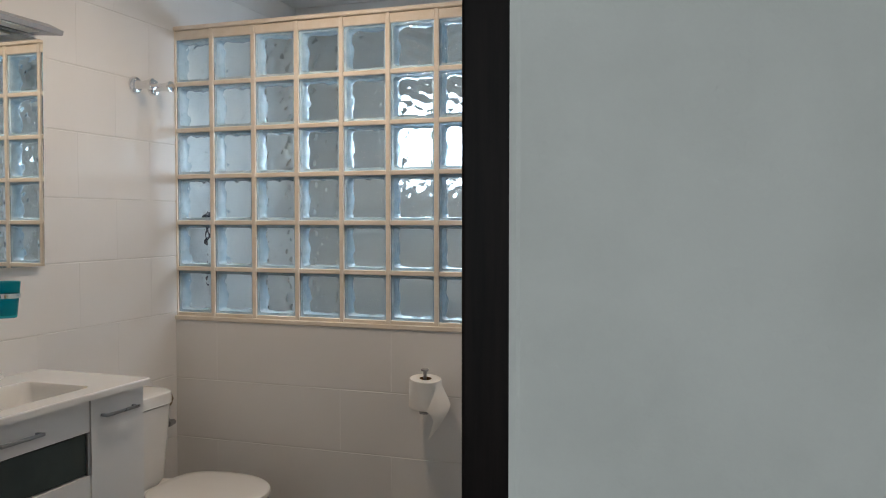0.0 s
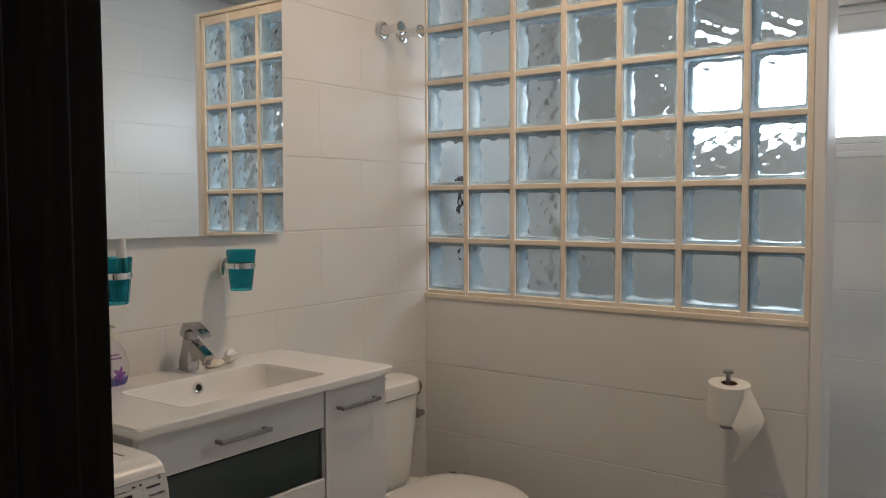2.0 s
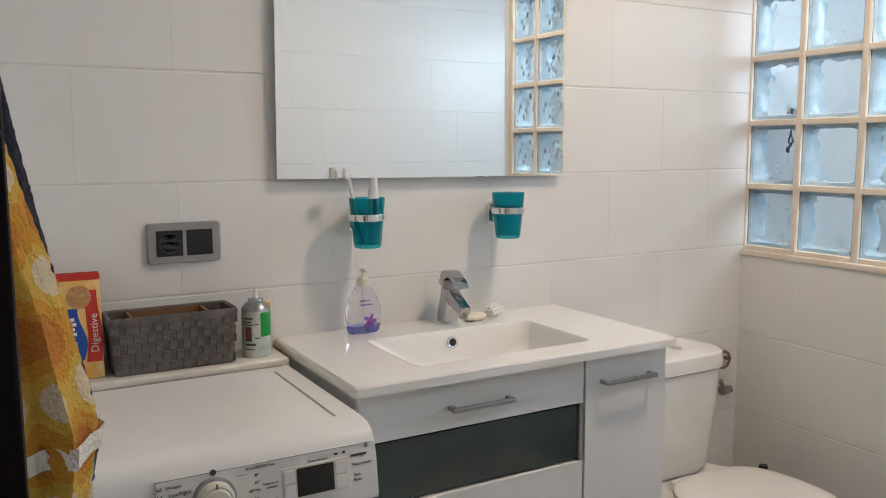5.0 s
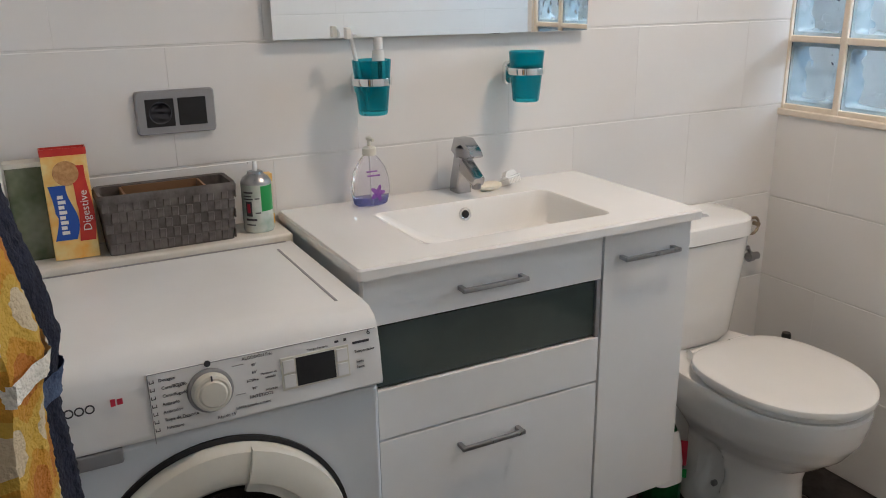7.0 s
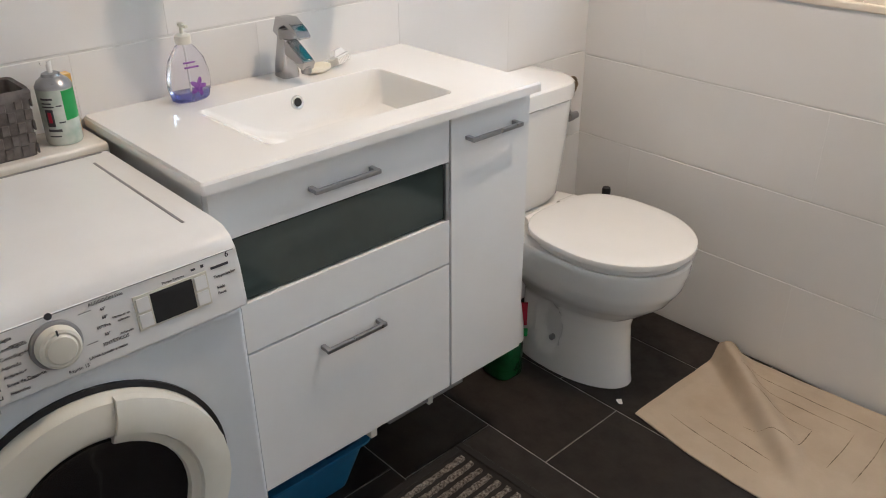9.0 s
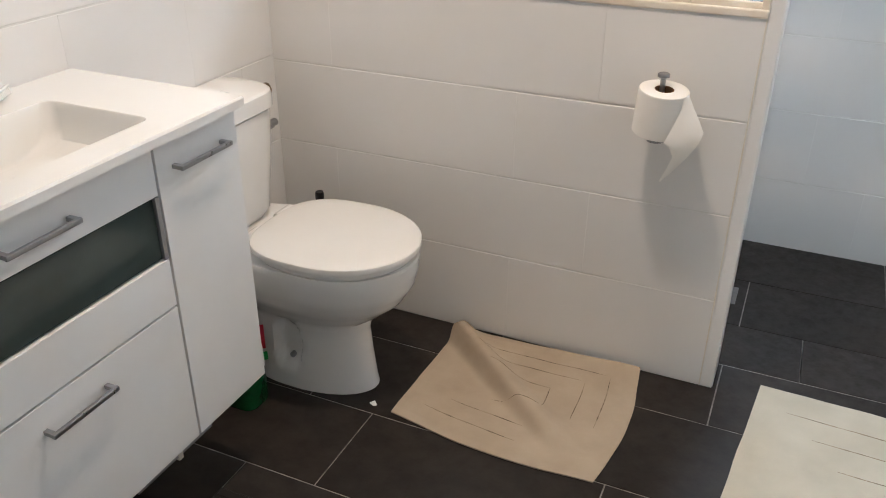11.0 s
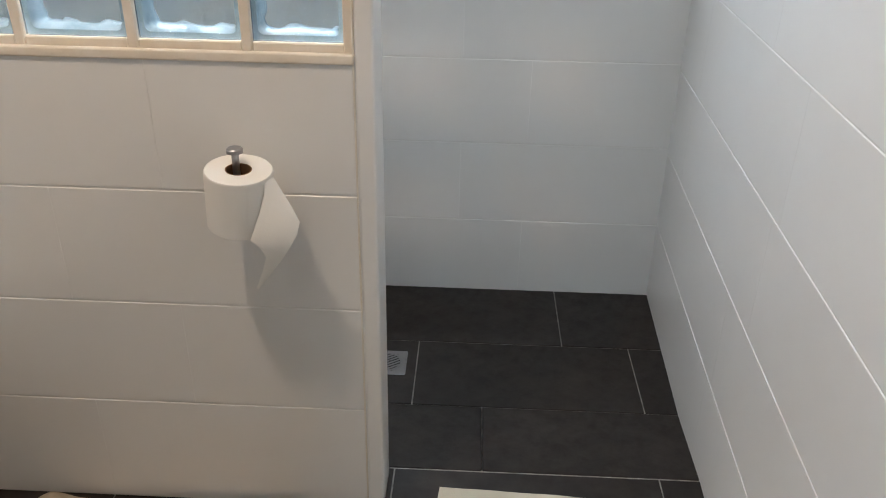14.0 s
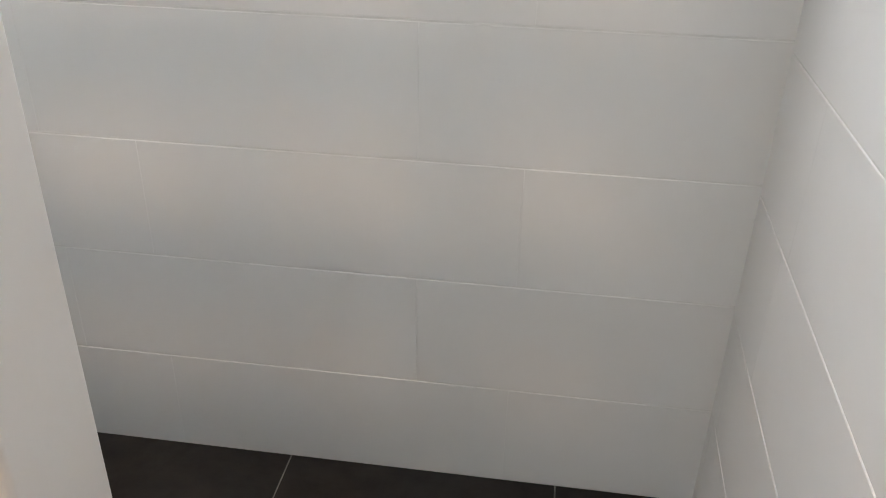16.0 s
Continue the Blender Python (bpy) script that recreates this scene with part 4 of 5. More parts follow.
sub("dip_tube", bm_lathe([(0.002, 0.004), (0.002, 0.104)], 8), LACQUER, soap)

SOAP = mat("ivory_soap", (0.76, 0.70, 0.56), 0.45)
varied(SOAP, (0.72, 0.65, 0.50), (0.80, 0.75, 0.63), 30.0)
bar_soap = thing("soap_bar", "worn ivory bar of soap on the washbasin", "soap", (0.064, -0.965, 0.8805), rz=20)
sub("bar", bm_rings([egg(0, 0, 0.020 * k, 0.020 * k, 0.034 * k, z, 28) for k, z in ((0.75, 0.0), (1.0, 0.005), (0.97, 0.010), (0.7, 0.014), (0.3, 0.015))]), SOAP, bar_soap)
nail = thing("nail_brush", "small white plastic nail brush leaning beside the soap", "nail brush", (0.060, -0.905, 0.8805), rz=-62)
sub("brush_back", moved(bm_box(-0.028, 0.028, -0.013, 0.013, 0.014, 0.020, 0.003), Matrix.Rotation(radians(18), 4, "X") @ Matrix.Translation((0, 0, 0.002))), LACQUER, nail)
sub("grip", moved(bm_rings([[(x, y, z) for y, z in ((-0.005, 0.020), (0.005, 0.020), (0.005, 0.020 + hh), (-0.005, 0.020 + hh))] for x, hh in ((-0.024, 0.004), (-0.014, 0.012), (0.014, 0.012), (0.024, 0.004))]), Matrix.Rotation(radians(18), 4, "X") @ Matrix.Translation((0, 0, 0.002))), LACQUER, nail)
sub("bristles", moved(bm_join(*[bm_box(-0.026 + 0.0066 * k, -0.0215 + 0.0066 * k, -0.011, 0.011, 0.001, 0.0145, 0.001, 1) for k in range(8)]), Matrix.Rotation(radians(18), 4, "X") @ Matrix.Translation((0, 0, 0.004))), PAPER, nail)

# ---- toilet ----
toilet = thing("toilet", "white porcelain close-coupled toilet with its lid closed", "toilet", (0, 0, 0))
CY = -0.350
secs = [(0.300, 0.150, 0.192, 0.100, 0.0), (0.300, 0.150, 0.188, 0.098, 0.02), (0.300, 0.145, 0.178, 0.092, 0.10), (0.300, 0.145, 0.172, 0.090, 0.17), (0.310, 0.150, 0.170, 0.097, 0.205),
        (0.340, 0.200, 0.180, 0.118, 0.235), (0.370, 0.250, 0.195, 0.148, 0.275), (0.390, 0.290, 0.203, 0.166, 0.320), (0.400, 0.330, 0.203, 0.175, 0.365), (0.400, 0.370, 0.204, 0.177, 0.390), (0.400, 0.370, 0.200, 0.174, 0.396)]


def bowl_mesh():
    """The pedestal and bowl, with a sunk fixing recess on either side of the foot."""
    rings_ = []
    for a, b in zip(secs, secs[1:]):
        m = max(1, round((b[4] - a[4]) / 0.012))
        for k in range(m + (b is secs[-1])):
            cx, bk, fr, hf, z = [p + (q - p) * k / m for p, q in zip(a, b)]
            ring_ = []
            for x, y, _ in egg(cx, 0, bk, fr, hf * 0.975, z, 96, 3.2):
                d = math.hypot((x - 0.282) / 0.044, (z - 0.130) / 0.085)
                sink = 0.026 * (1 - max(0.0, min(1.0, (d - 0.55) / 0.45)) ** 2) if d < 1 else 0.0
                ring_.append((x, CY - 0.004 + math.copysign(max(0.0, abs(y) - sink), y), z))
            rings_.append(ring_)
    return bm_rings(rings_)


bowl = sub("bowl", bowl_mesh(), PORCELAIN, toilet)
for s in (-1, 1):
    sub("bolt_cap", moved(bm_lathe([(0.008, -0.006), (0.008, 0.006), (0.004, 0.009)], 16), Matrix.Translation((0.284, CY + s * 0.073, 0.085)) @ Matrix.Rotation(radians(-90 * s), 4, "X")), STEEL, bowl)
sub("seat", bm_rings([egg(0.405, CY - 0.006, 0.200 * k, 0.203 * k, 0.178 * k, z, 56, 3.0) for k, z in ((0.92, 0.397), (0.935, 0.401), (0.935, 0.409), (0.92, 0.413))]), PORCELAIN, toilet)
sub("lid", bm_rings([egg(0.405, CY - 0.006, 0.203 * k, 0.206 * k, 0.180 * k, z, 56, 3.0) for k, z in ((0.975, 0.4165), (0.995, 0.4185), (1.0, 0.426), (0.992, 0.432), (0.965, 0.4355), (0.80, 0.4375), (0.4, 0.4385), (0.1, 0.4385))]), PORCELAIN, toilet)
for y in (-0.07, 0.07):
    sub("hinge", moved(bm_lathe([(0.012, -0.03), (0.012, 0.03)], 16), Matrix.Translation((0.190, CY + y, 0.412)) @ Matrix.Rotation(radians(90), 4, "X")), PORCELAIN, toilet)
tank = [(-0.070, 0.135, 0.145, 0.066, 0.397), (-0.070, 0.150, 0.156, 0.070, 0.42), (-0.070, 0.166, 0.168, 0.074, 0.60), (-0.070, 0.172, 0.172, 0.076, 0.690)]
sub("cistern", bm_rings([[(max(0.002, p[0]), p[1], z) for p in rrect(x0, x1, CY - hw, CY + hw - 0.039, r, z, 10)] for x0, x1, hw, r, z in tank]), PORCELAIN, toilet)
lid = sub("cistern_lid", bm_rings([[(max(0.002, p[0]), p[1], z) for p in rrect(-0.080, 0.172 * k + 0.006, CY - 0.178 * k, CY + 0.139 * k, 0.080, z, 10)] for k, z in ((0.975, 0.692), (1.0, 0.695), (1.0, 0.722), (0.985, 0.733), (0.93, 0.738), (0.6, 0.740))]), PORCELAIN, toilet)
sub("flush_button", moved(bm_lathe([(0.016, 0.738), (0.016, 0.7415), (0.013, 0.7425)], 28), Matrix.Translation((0.095, CY, 0))), CHROME, lid)
sub("seat_buffer", bm_box(0.56, 0.572, CY - 0.05, CY - 0.04, 0.4135, 0.4165), CREAM, toilet)

valve = thing("angle_valve", "small metal angle valve on the tiles beside the cistern", "valve", (0.018, -0.040, 0.562))
sub("valve_body", moved(bm_lathe([(0.011, 0.004), (0.011, 0.022), (0.014, 0.024), (0.014, 0.040)], 16), Matrix.Rotation(radians(90), 4, "X")), STEEL, valve)
sub("wall_stub", moved(bm_lathe([(0.007, -0.0175), (0.007, 0.004)], 14), Matrix.Translation((0, -0.022, 0)) @ Matrix.Rotation(radians(90), 4, "Y")), STEEL, valve)
sub("hose", bm_tube([(0, -0.03, 0.004), (0, -0.045, 0.03), (0.0, -0.075, 0.02), (-0.002, -0.10, -0.02), (0.0, -0.14, -0.05), (0.004, -0.165, -0.04)], 0.006), STEEL, valve, "braided steel hose")
ring = thing("metal_ring", "tarnished metal ring fixed to the wall over the cistern", "ring", (0.018, -0.052, 0.655))
BRONZE = mat("tarnished_metal", (0.28, 0.22, 0.15), 0.35, 0.9)
varied(BRONZE, 0.25, 0.5, 50.0, at="Roughness")
sub("loop", bm_tube([(0.0, -0.024 + 0.024 * math.cos(a), 0.024 * math.sin(a)) for a in [2 * math.pi * k / 24 for k in range(25)]], 0.0042), BRONZE, ring)
sub("ring_fixing", moved(bm_lathe([(0.006, -0.0175), (0.006, 0.002)], 14), Matrix.Rotation(radians(90), 4, "Y")), BRONZE, ring)

tbrush = thing("toilet_brush", "black toilet brush standing behind the toilet", "toilet brush", (0.160, -0.060, 0.0))
sub("holder", bm_lathe([(0.045, 0.0), (0.046, 0.01), (0.038, 0.13), (0.034, 0.132), (0.036, 0.12)], 28), BLACK, tbrush)
sub("handle", bm_lathe([(0.008, 0.02), (0.0075, 0.33), (0.012, 0.340), (0.013, 0.372), (0.011, 0.378)], 18), BLACK, tbrush)

# detergent bottle beside the toilet
DGREEN = mat("dark_green_plastic", (0.01, 0.10, 0.03), 0.25)
varied(DGREEN, (0.004, 0.045, 0.014), (0.010, 0.085, 0.026), 12.0)
det = thing("detergent_bottle", "green detergent bottle with a white label on the floor", "bottle", (0.213, -0.545, 0.0))
sub("bottle", bm_rings([rrect(-0.050 * k, 0.050 * k, -0.045 * k, 0.045 * k, 0.03 * k, z) for k, z in ((0.94, 0), (1, 0.006), (1, 0.10), (0.95, 0.16), (0.82, 0.21), (0.6, 0.25), (0.38, 0.275), (0.36, 0.285))]), DGREEN, det)
lab = sub("label_print", bm_rings([rrect(-0.051 * k, 0.051 * k, -0.046 * k, 0.046 * k, 0.03 * k, z) for k, z in ((1.0, 0.105), (0.965, 0.155), (0.83, 0.212), (0.66, 0.245))], False, False), LACQUER, det, "white wrap-round label")
sub("red_bar", moved(bm_box(-0.002, 0.002, -0.014, 0.014, -0.035, 0.035, 0.001), Matrix.Translation((0.030, 0.040, 0.175)) @ Matrix.Rotation(radians(-42), 4, "Z")), RED, lab)
sub("green_bar", moved(bm_box(-0.002, 0.002, -0.012, 0.012, -0.012, 0.012, 0.001), Matrix.Translation((0.036, 0.040, 0.12)) @ Matrix.Rotation(radians(-45), 4, "Z")), GREEN, lab)
sub("cap", bm_lathe([(0.022, 0.286), (0.022, 0.318), (0.019, 0.322)], 24), LACQUER, det)

# blue tub and loose plastic strip under the vanity
BLUE = mat("blue_plastic", (0.02, 0.14, 0.30), 0.35)
varied(BLUE, (0.015, 0.11, 0.25), (0.03, 0.18, 0.36), 8.0)
tub = thing("plastic_tub", "blue plastic tub on the floor under the vanity", "tub", (0.175, -1.235, 0.0))
sub("tub_shell", bm_rings([rrect(-0.10, 0.10, -0.13, 0.13, 0.03, 0.0), rrect(-0.13, 0.13, -0.165, 0.165, 0.03, 0.125), rrect(-0.14, 0.14, -0.175, 0.175, 0.03, 0.125), rrect(-0.14, 0.14, -0.175, 0.175, 0.03, 0.131), rrect(-0.126, 0.126, -0.161, 0.161, 0.03, 0.131), rrect(-0.097, 0.097, -0.127, 0.127, 0.03, 0.004)]), BLUE, tub)
strip = thing("drawer_runner", "pale grey drawer runner showing under the vanity", "drawer runner")
sub("runner", bm_box(0.366, 0.3835, -1.075, -0.860, 0.214, 0.2445, 0.001), SILVER, strip)
for ya, yb in ((-0.965, -0.952), (-1.125, -1.108)):
    sub("clip", bm_box(0.364, 0.3855, ya, yb, 0.206, 0.2445, 0.002), CREAM, strip)

# ---- toilet roll ----
roll = new("toilet_roll")
roll.matrix_world = pose(1.080, -0.071, 0.705, 5, 4, 0)
tagged(roll, "white toilet paper roll with a torn hanging end", "toilet roll")
RR = 0.0555
sub("paper", bm_lathe([(0.0215, 0.0), (RR - 0.002, 0.0), (RR, 0.003), (RR, 0.099), (RR - 0.002, 0.102), (0.0215, 0.102)], 56, False, False), PAPER, roll)
sub("core", bm_lathe([(0.0215, 0.0), (0.0215, 0.102), (0.0200, 0.102), (0.0200, 0.0), (0.0215, 0.0)], 32, False, False), CARD, roll, "brown card core")
tail = []  # left and right edge of the sheet, from where it leaves the roll down to its tip
for xl, yl, zl, xr, yr, zr in ((0.048, -0.030, 0.098, 0.057, -0.006, 0.098), (0.048, -0.031, 0.078, 0.072, -0.010, 0.074), (0.042, -0.039, 0.050, 0.090, -0.020, 0.052), (0.034, -0.047, 0.022, 0.104, -0.030, 0.032),
                               (0.028, -0.053, 0.002, 0.101, -0.036, 0.012), (0.044, -0.052, -0.012, 0.092, -0.040, -0.008), (0.052, -0.050, -0.030, 0.080, -0.044, -0.030), (0.044, -0.048, -0.062, 0.058, -0.046, -0.066), (0.033, -0.047, -0.096, 0.036, -0.047, -0.099)):
    l, m, r = Vector((xl, yl, zl)), Vector(((xl + xr) / 2, (yl + yr) / 2 - 0.008 * min(1, (xr - xl) / 0.05), (zl + zr) / 2)), Vector((xr, yr, zr))
    th = Vector((0, 0.0007, 0))
    tail.append([l, m, r, r + th, m + th, l + th])
sub("hanging_sheet", bm_rings(tail), PAPER, roll, "torn sheet hanging to a point")
holder = thing("roll_holder", "brushed steel upright toilet roll pin on the half wall", "roll holder", (1.080, -0.067, 0.697))
sub("pin", bm_lathe([(0.006, -0.012), (0.006, 0.130), (0.0135, 0.133), (0.0135, 0.139), (0.011, 0.141)], 24), STEEL, holder)
sub("shelf_disc", bm_lathe([(0.020, -0.016), (0.020, -0.010), (0.006, -0.009)], 24), STEEL, holder)
sub("arm", bm_tube([(0, 0, -0.012), (0, 0.04, -0.013), (0, 0.0665, -0.013)], 0.006), STEEL, holder)

# ---- bath mats ----
def mat_sheet(label, corners, material, thick, relief, lines, n=64, waver=0.004, bow=0.0):
    """A cloth rectangle bent over a relief, with stitched lines; corners in turn round it."""
    a, b, c, d = [Vector((*p, 0)) for p in corners]

    def at(u, v):
        p = a.lerp(b, u).lerp(d.lerp(c, u), v)
        p += Vector((bow * math.sin(math.pi * v) * u ** 3, -bow * math.sin(math.pi * u) * v ** 3, 0))
        p += Vector((noise.noise((p.x * 9, p.y * 9, 1)), noise.noise((p.x * 9, p.y * 9, 7)), 0)) * waver
        return Vector((p.x, p.y, relief(p.x, p.y, u, v)))

    t = thing("bath_mat", label, "bath mat", group="cotton bath mats")
    bm = bmesh.new()
    top, bot = {}, {}
    for i in range(n + 1):
        for j in range(n + 1):
            u, v = i / n, j / n
            p = at(u, v)
            e = max(0.0, 1 - 20 * min(u, 1 - u, v, 1 - v))
            hem = 0.0015 if 0.02 < min(u, 1 - u, v, 1 - v) < 0.045 else 0.0
            top[i, j] = bm.verts.new((p.x, p.y, p.z + thick * (1 - 0.5 * e) - hem))
            bot[i, j] = bm.verts.new((p.x, p.y, max(0.0006, p.z - 0.0005)))
    for i in range(n):
        for j in range(n):
            q = ((i, j), (i + 1, j), (i + 1, j + 1), (i, j + 1))
            bm.faces.new([top[k] for k in q][::-1])
            bm.faces.new([bot[k] for k in q])
    edge = [(i, 0) for i in range(n)] + [(n, j) for j in range(n)] + [(i, n) for i in range(n, 0, -1)] + [(0, j) for j in range(n, 0, -1)]
    for p, q in zip(edge, edge[1:] + edge[:1]):
        bm.faces.new((top[p], top[q], bot[q], bot[p]))
    bmesh.ops.recalc_face_normals(bm, faces=bm.faces[:])
    sub("cloth", bm, material, t)
    rng = random.Random(len(label))
    for u0, v0, u1, v1 in lines:
        rr, m = [], 26
        for k in range(m + 1):
            u, v = u0 + (u1 - u0) * k / m, v0 + (v1 - v0) * k / m
            p = at(u, v) + Vector((0, 0, thick + 0.0001))
            w = 0.0011 * (0.5 + rng.random()) * min(1, 4 * k / m, 4 * (1 - k / m)) + 0.0002
            s = Vector((0, w, 0)) if abs(u1 - u0) > abs(v1 - v0) else Vector((w, 0, 0))
            lift = Vector((0, 0, 0.0007))
            rr.append([p - s - lift, p + s - lift, p + s + lift * 0.4, p - s + lift * 0.4])
        sub("stitching", bm_rings(rr), SEAM, t)
    return t


def fold(x, y, u, v):
    """A soft roll of cloth lying aslant, and a little lift against the wall."""
    ax, ay, bx_, by_ = 0.604, -0.075, 1.020, -0.415
    dx, dy = bx_ - ax, by_ - ay
    ln = math.hypot(dx, dy)
    s = ((x - ax) * dx + (y - ay) * dy) / ln ** 2
    d = ((x - ax) * -dy + (y - ay) * dx) / ln
    tall = 0.068 * max(0.0, 1 - 0.72 * max(s, 0)) * (1 if s < 0.8 else max(0, 1 - (s - 0.8) / 0.2))
    wide = 0.020 if d < 0 else 0.046
    ridge = tall * math.exp(-(abs(d) / wide) ** 2.6) * min(1.0, max(0.0, (s + 0.12) / 0.14))
    curl = 0.016 * max(0.0, (y + 0.07) / 0.05) * (0.2 + 0.8 * u)
    soft = 0.003 * (noise.noise((x * 6, y * 6, 3)) + 0.5) + 0.012 * max(0, noise.noise((x * 3.1, y * 3.1, 9))) * (1 - v)
    return max(0.0008, ridge + curl + soft)


mat_one = mat_sheet("crumpled beige cotton bath mat with a raised fold", ((0.588, -0.022), (1.112, -0.018), (1.106, -0.468), (0.576, -0.440)), MATF, 0.006, fold,
                    ((0.20, 0.13, 0.86, 0.13), (0.18, 0.24, 0.74, 0.24), (0.30, 0.38, 0.62, 0.38), (0.12, 0.84, 0.60, 0.88), (0.22, 0.72, 0.60, 0.76), (0.87, 0.15, 0.88, 0.62), (0.76, 0.25, 0.77, 0.60), (0.62, 0.38, 0.63, 0.60), (0.40, 0.62, 0.62, 0.60)), bow=0.024)
mat_two = mat_sheet("flat cream cotton bath mat with stitched lines", ((1.416, 0.062), (1.979, 0.037), (1.912, -0.762), (1.349, -0.737)), MATF2, 0.007,
                    lambda x, y, u, v: 0.001 + 0.0025 * (noise.noise((x * 5, y * 5, 2)) + 0.6),
                    ((0.14, 0.12, 0.86, 0.12), (0.26, 0.22, 0.72, 0.22), (0.38, 0.33, 0.60, 0.33), (0.14, 0.90, 0.86, 0.90), (0.26, 0.78, 0.74, 0.78), (0.61, 0.36, 0.62, 0.62)))

# ribbed doormat by the vanity
RUBBER = mat("black_rubber", (0.016, 0.014, 0.013), 0.7)
bumped(RUBBER, 200.0, 0.3, 0.001)
PILE = mat("grey_brown_pile", (0.17, 0.14, 0.12), 0.95)
varied(PILE, (0.07, 0.055, 0.045), (0.34, 0.30, 0.26), 160.0, 2.0)
bumped(PILE, 500.0, 1.0, 0.004)
doormat = thing("doormat", "black rubber doormat with grey-brown pile stripes", "doormat", (0.376, -1.52, 0.0), rz=2)
sub("rubber_base", bm_join(bm_box(0, 0.44, 0, 0.69, 0.0005, 0.006, 0.002, 1), bm_box(0.006, 0.026, 0.03, 0.66, 0.0062, 0.010, 0.002, 1), bm_box(0.414, 0.434, 0.03, 0.66, 0.0062, 0.010, 0.002, 1),
    bm_box(0.006, 0.434, 0.006, 0.026, 0.0062, 0.010, 0.002, 1), bm_box(0.006, 0.434, 0.664, 0.684, 0.0062, 0.010, 0.002, 1)), RUBBER, doormat)
rough = random.Random(7)
for k in range(13):
    rr = []
    x = 0.044 + k * 0.0285
    for j in range(61):
        y = 0.042 + j * 0.0101
        w, hh = 0.0075 + rough.uniform(-0.0016, 0.0016), 0.0115 + rough.uniform(-0.002, 0.002)
        rr.append([(x - w, y, 0.0062), (x + w, y, 0.0062), (x + w * 0.7, y, hh), (x - w * 0.7, y, hh)])
    sub("pile_stripe", bm_rings(rr), PILE, doormat)

# small white flake of paper on the floor
flake = tagged(new("paper_scrap", finish("paper_scrap", bm_rings([[(0.521, -0.422, 0.0015), (0.530, -0.432, 0.0015), (0.524, -0.436, 0.0015), (0.511, -0.430, 0.0015)], [(0.520, -0.419, 0.006), (0.532, -0.431, 0.004), (0.524, -0.437, 0.003), (0.510, -0.430, 0.004)]]), PAPER)), "tiny white scrap of paper on the dark floor", "paper scrap")

# ---- towels on the door wall ----
def cloth_mat(name, low, high, plaid=False):
    m = mat(name, low, 0.95)
    b = m.node_tree.nodes["Principled BSDF"]
    if plaid:
        w1 = node(m, "ShaderNodeTexWave", Scale=3.6, Distortion=1.2)
        w1.bands_direction = "Z"
        w2 = node(m, "ShaderNodeTexWave", Scale=6.5, Distortion=1.0)
        w2.bands_direction = "X"
        co = coords(m)
        wire(m, co, w1.inputs["Vector"])
        wire(m, co, w2.inputs["Vector"])
        r = m.node_tree.nodes.new("ShaderNodeValToRGB")
        r.color_ramp.interpolation = "CONSTANT"
        for i, (p, c) in enumerate(((0.0, (0.46, 0.17, 0.025)), (0.30, (0.54, 0.27, 0.03)), (0.62, (0.58, 0.37, 0.06)), (0.86, (0.60, 0.50, 0.34)))):
            e = r.color_ramp.elements[i] if i < 2 else r.color_ramp.elements.new(p)
            e.position, e.color = p, (*c, 1)
        mx = m.node_tree.nodes.new("ShaderNodeMath")
        mx.operation = "MULTIPLY_ADD"
        mx.inputs[1].default_value, mx.inputs[2].default_value = 0.72, 0.0
        ad = m.node_tree.nodes.new("ShaderNodeMath")
        ad.operation = "MULTIPLY_ADD"
        ad.inputs[1].default_value = 0.38
        wire(m, w1.outputs["Fac"], mx.inputs[0])
        wire(m, w2.outputs["Fac"], ad.inputs[0])
        wire(m, mx.outputs[0], ad.inputs[2])
        wire(m, ad.outputs[0], r.inputs[0])
        wire(m, r.outputs[0], b.inputs["Base Color"])
    else:
        varied(m, low, high, 60.0, 4.0)
    bumped(m, 260.0, 0.9, 0.004, 3.0)
    return m


NAVY = cloth_mat("navy_terry", (0.006, 0.008, 0.020), (0.016, 0.021, 0.042))
PLAID = cloth_mat("yellow_orange_terry", (0.8, 0.5, 0.08), (0.8, 0.5, 0.08), True)
HEM = cloth_mat("white_hem", (0.74, 0.70, 0.60), (0.82, 0.79, 0.70))
DENIM = cloth_mat("grey_blue_band", (0.04, 0.06, 0.12), (0.09, 0.13, 0.22))


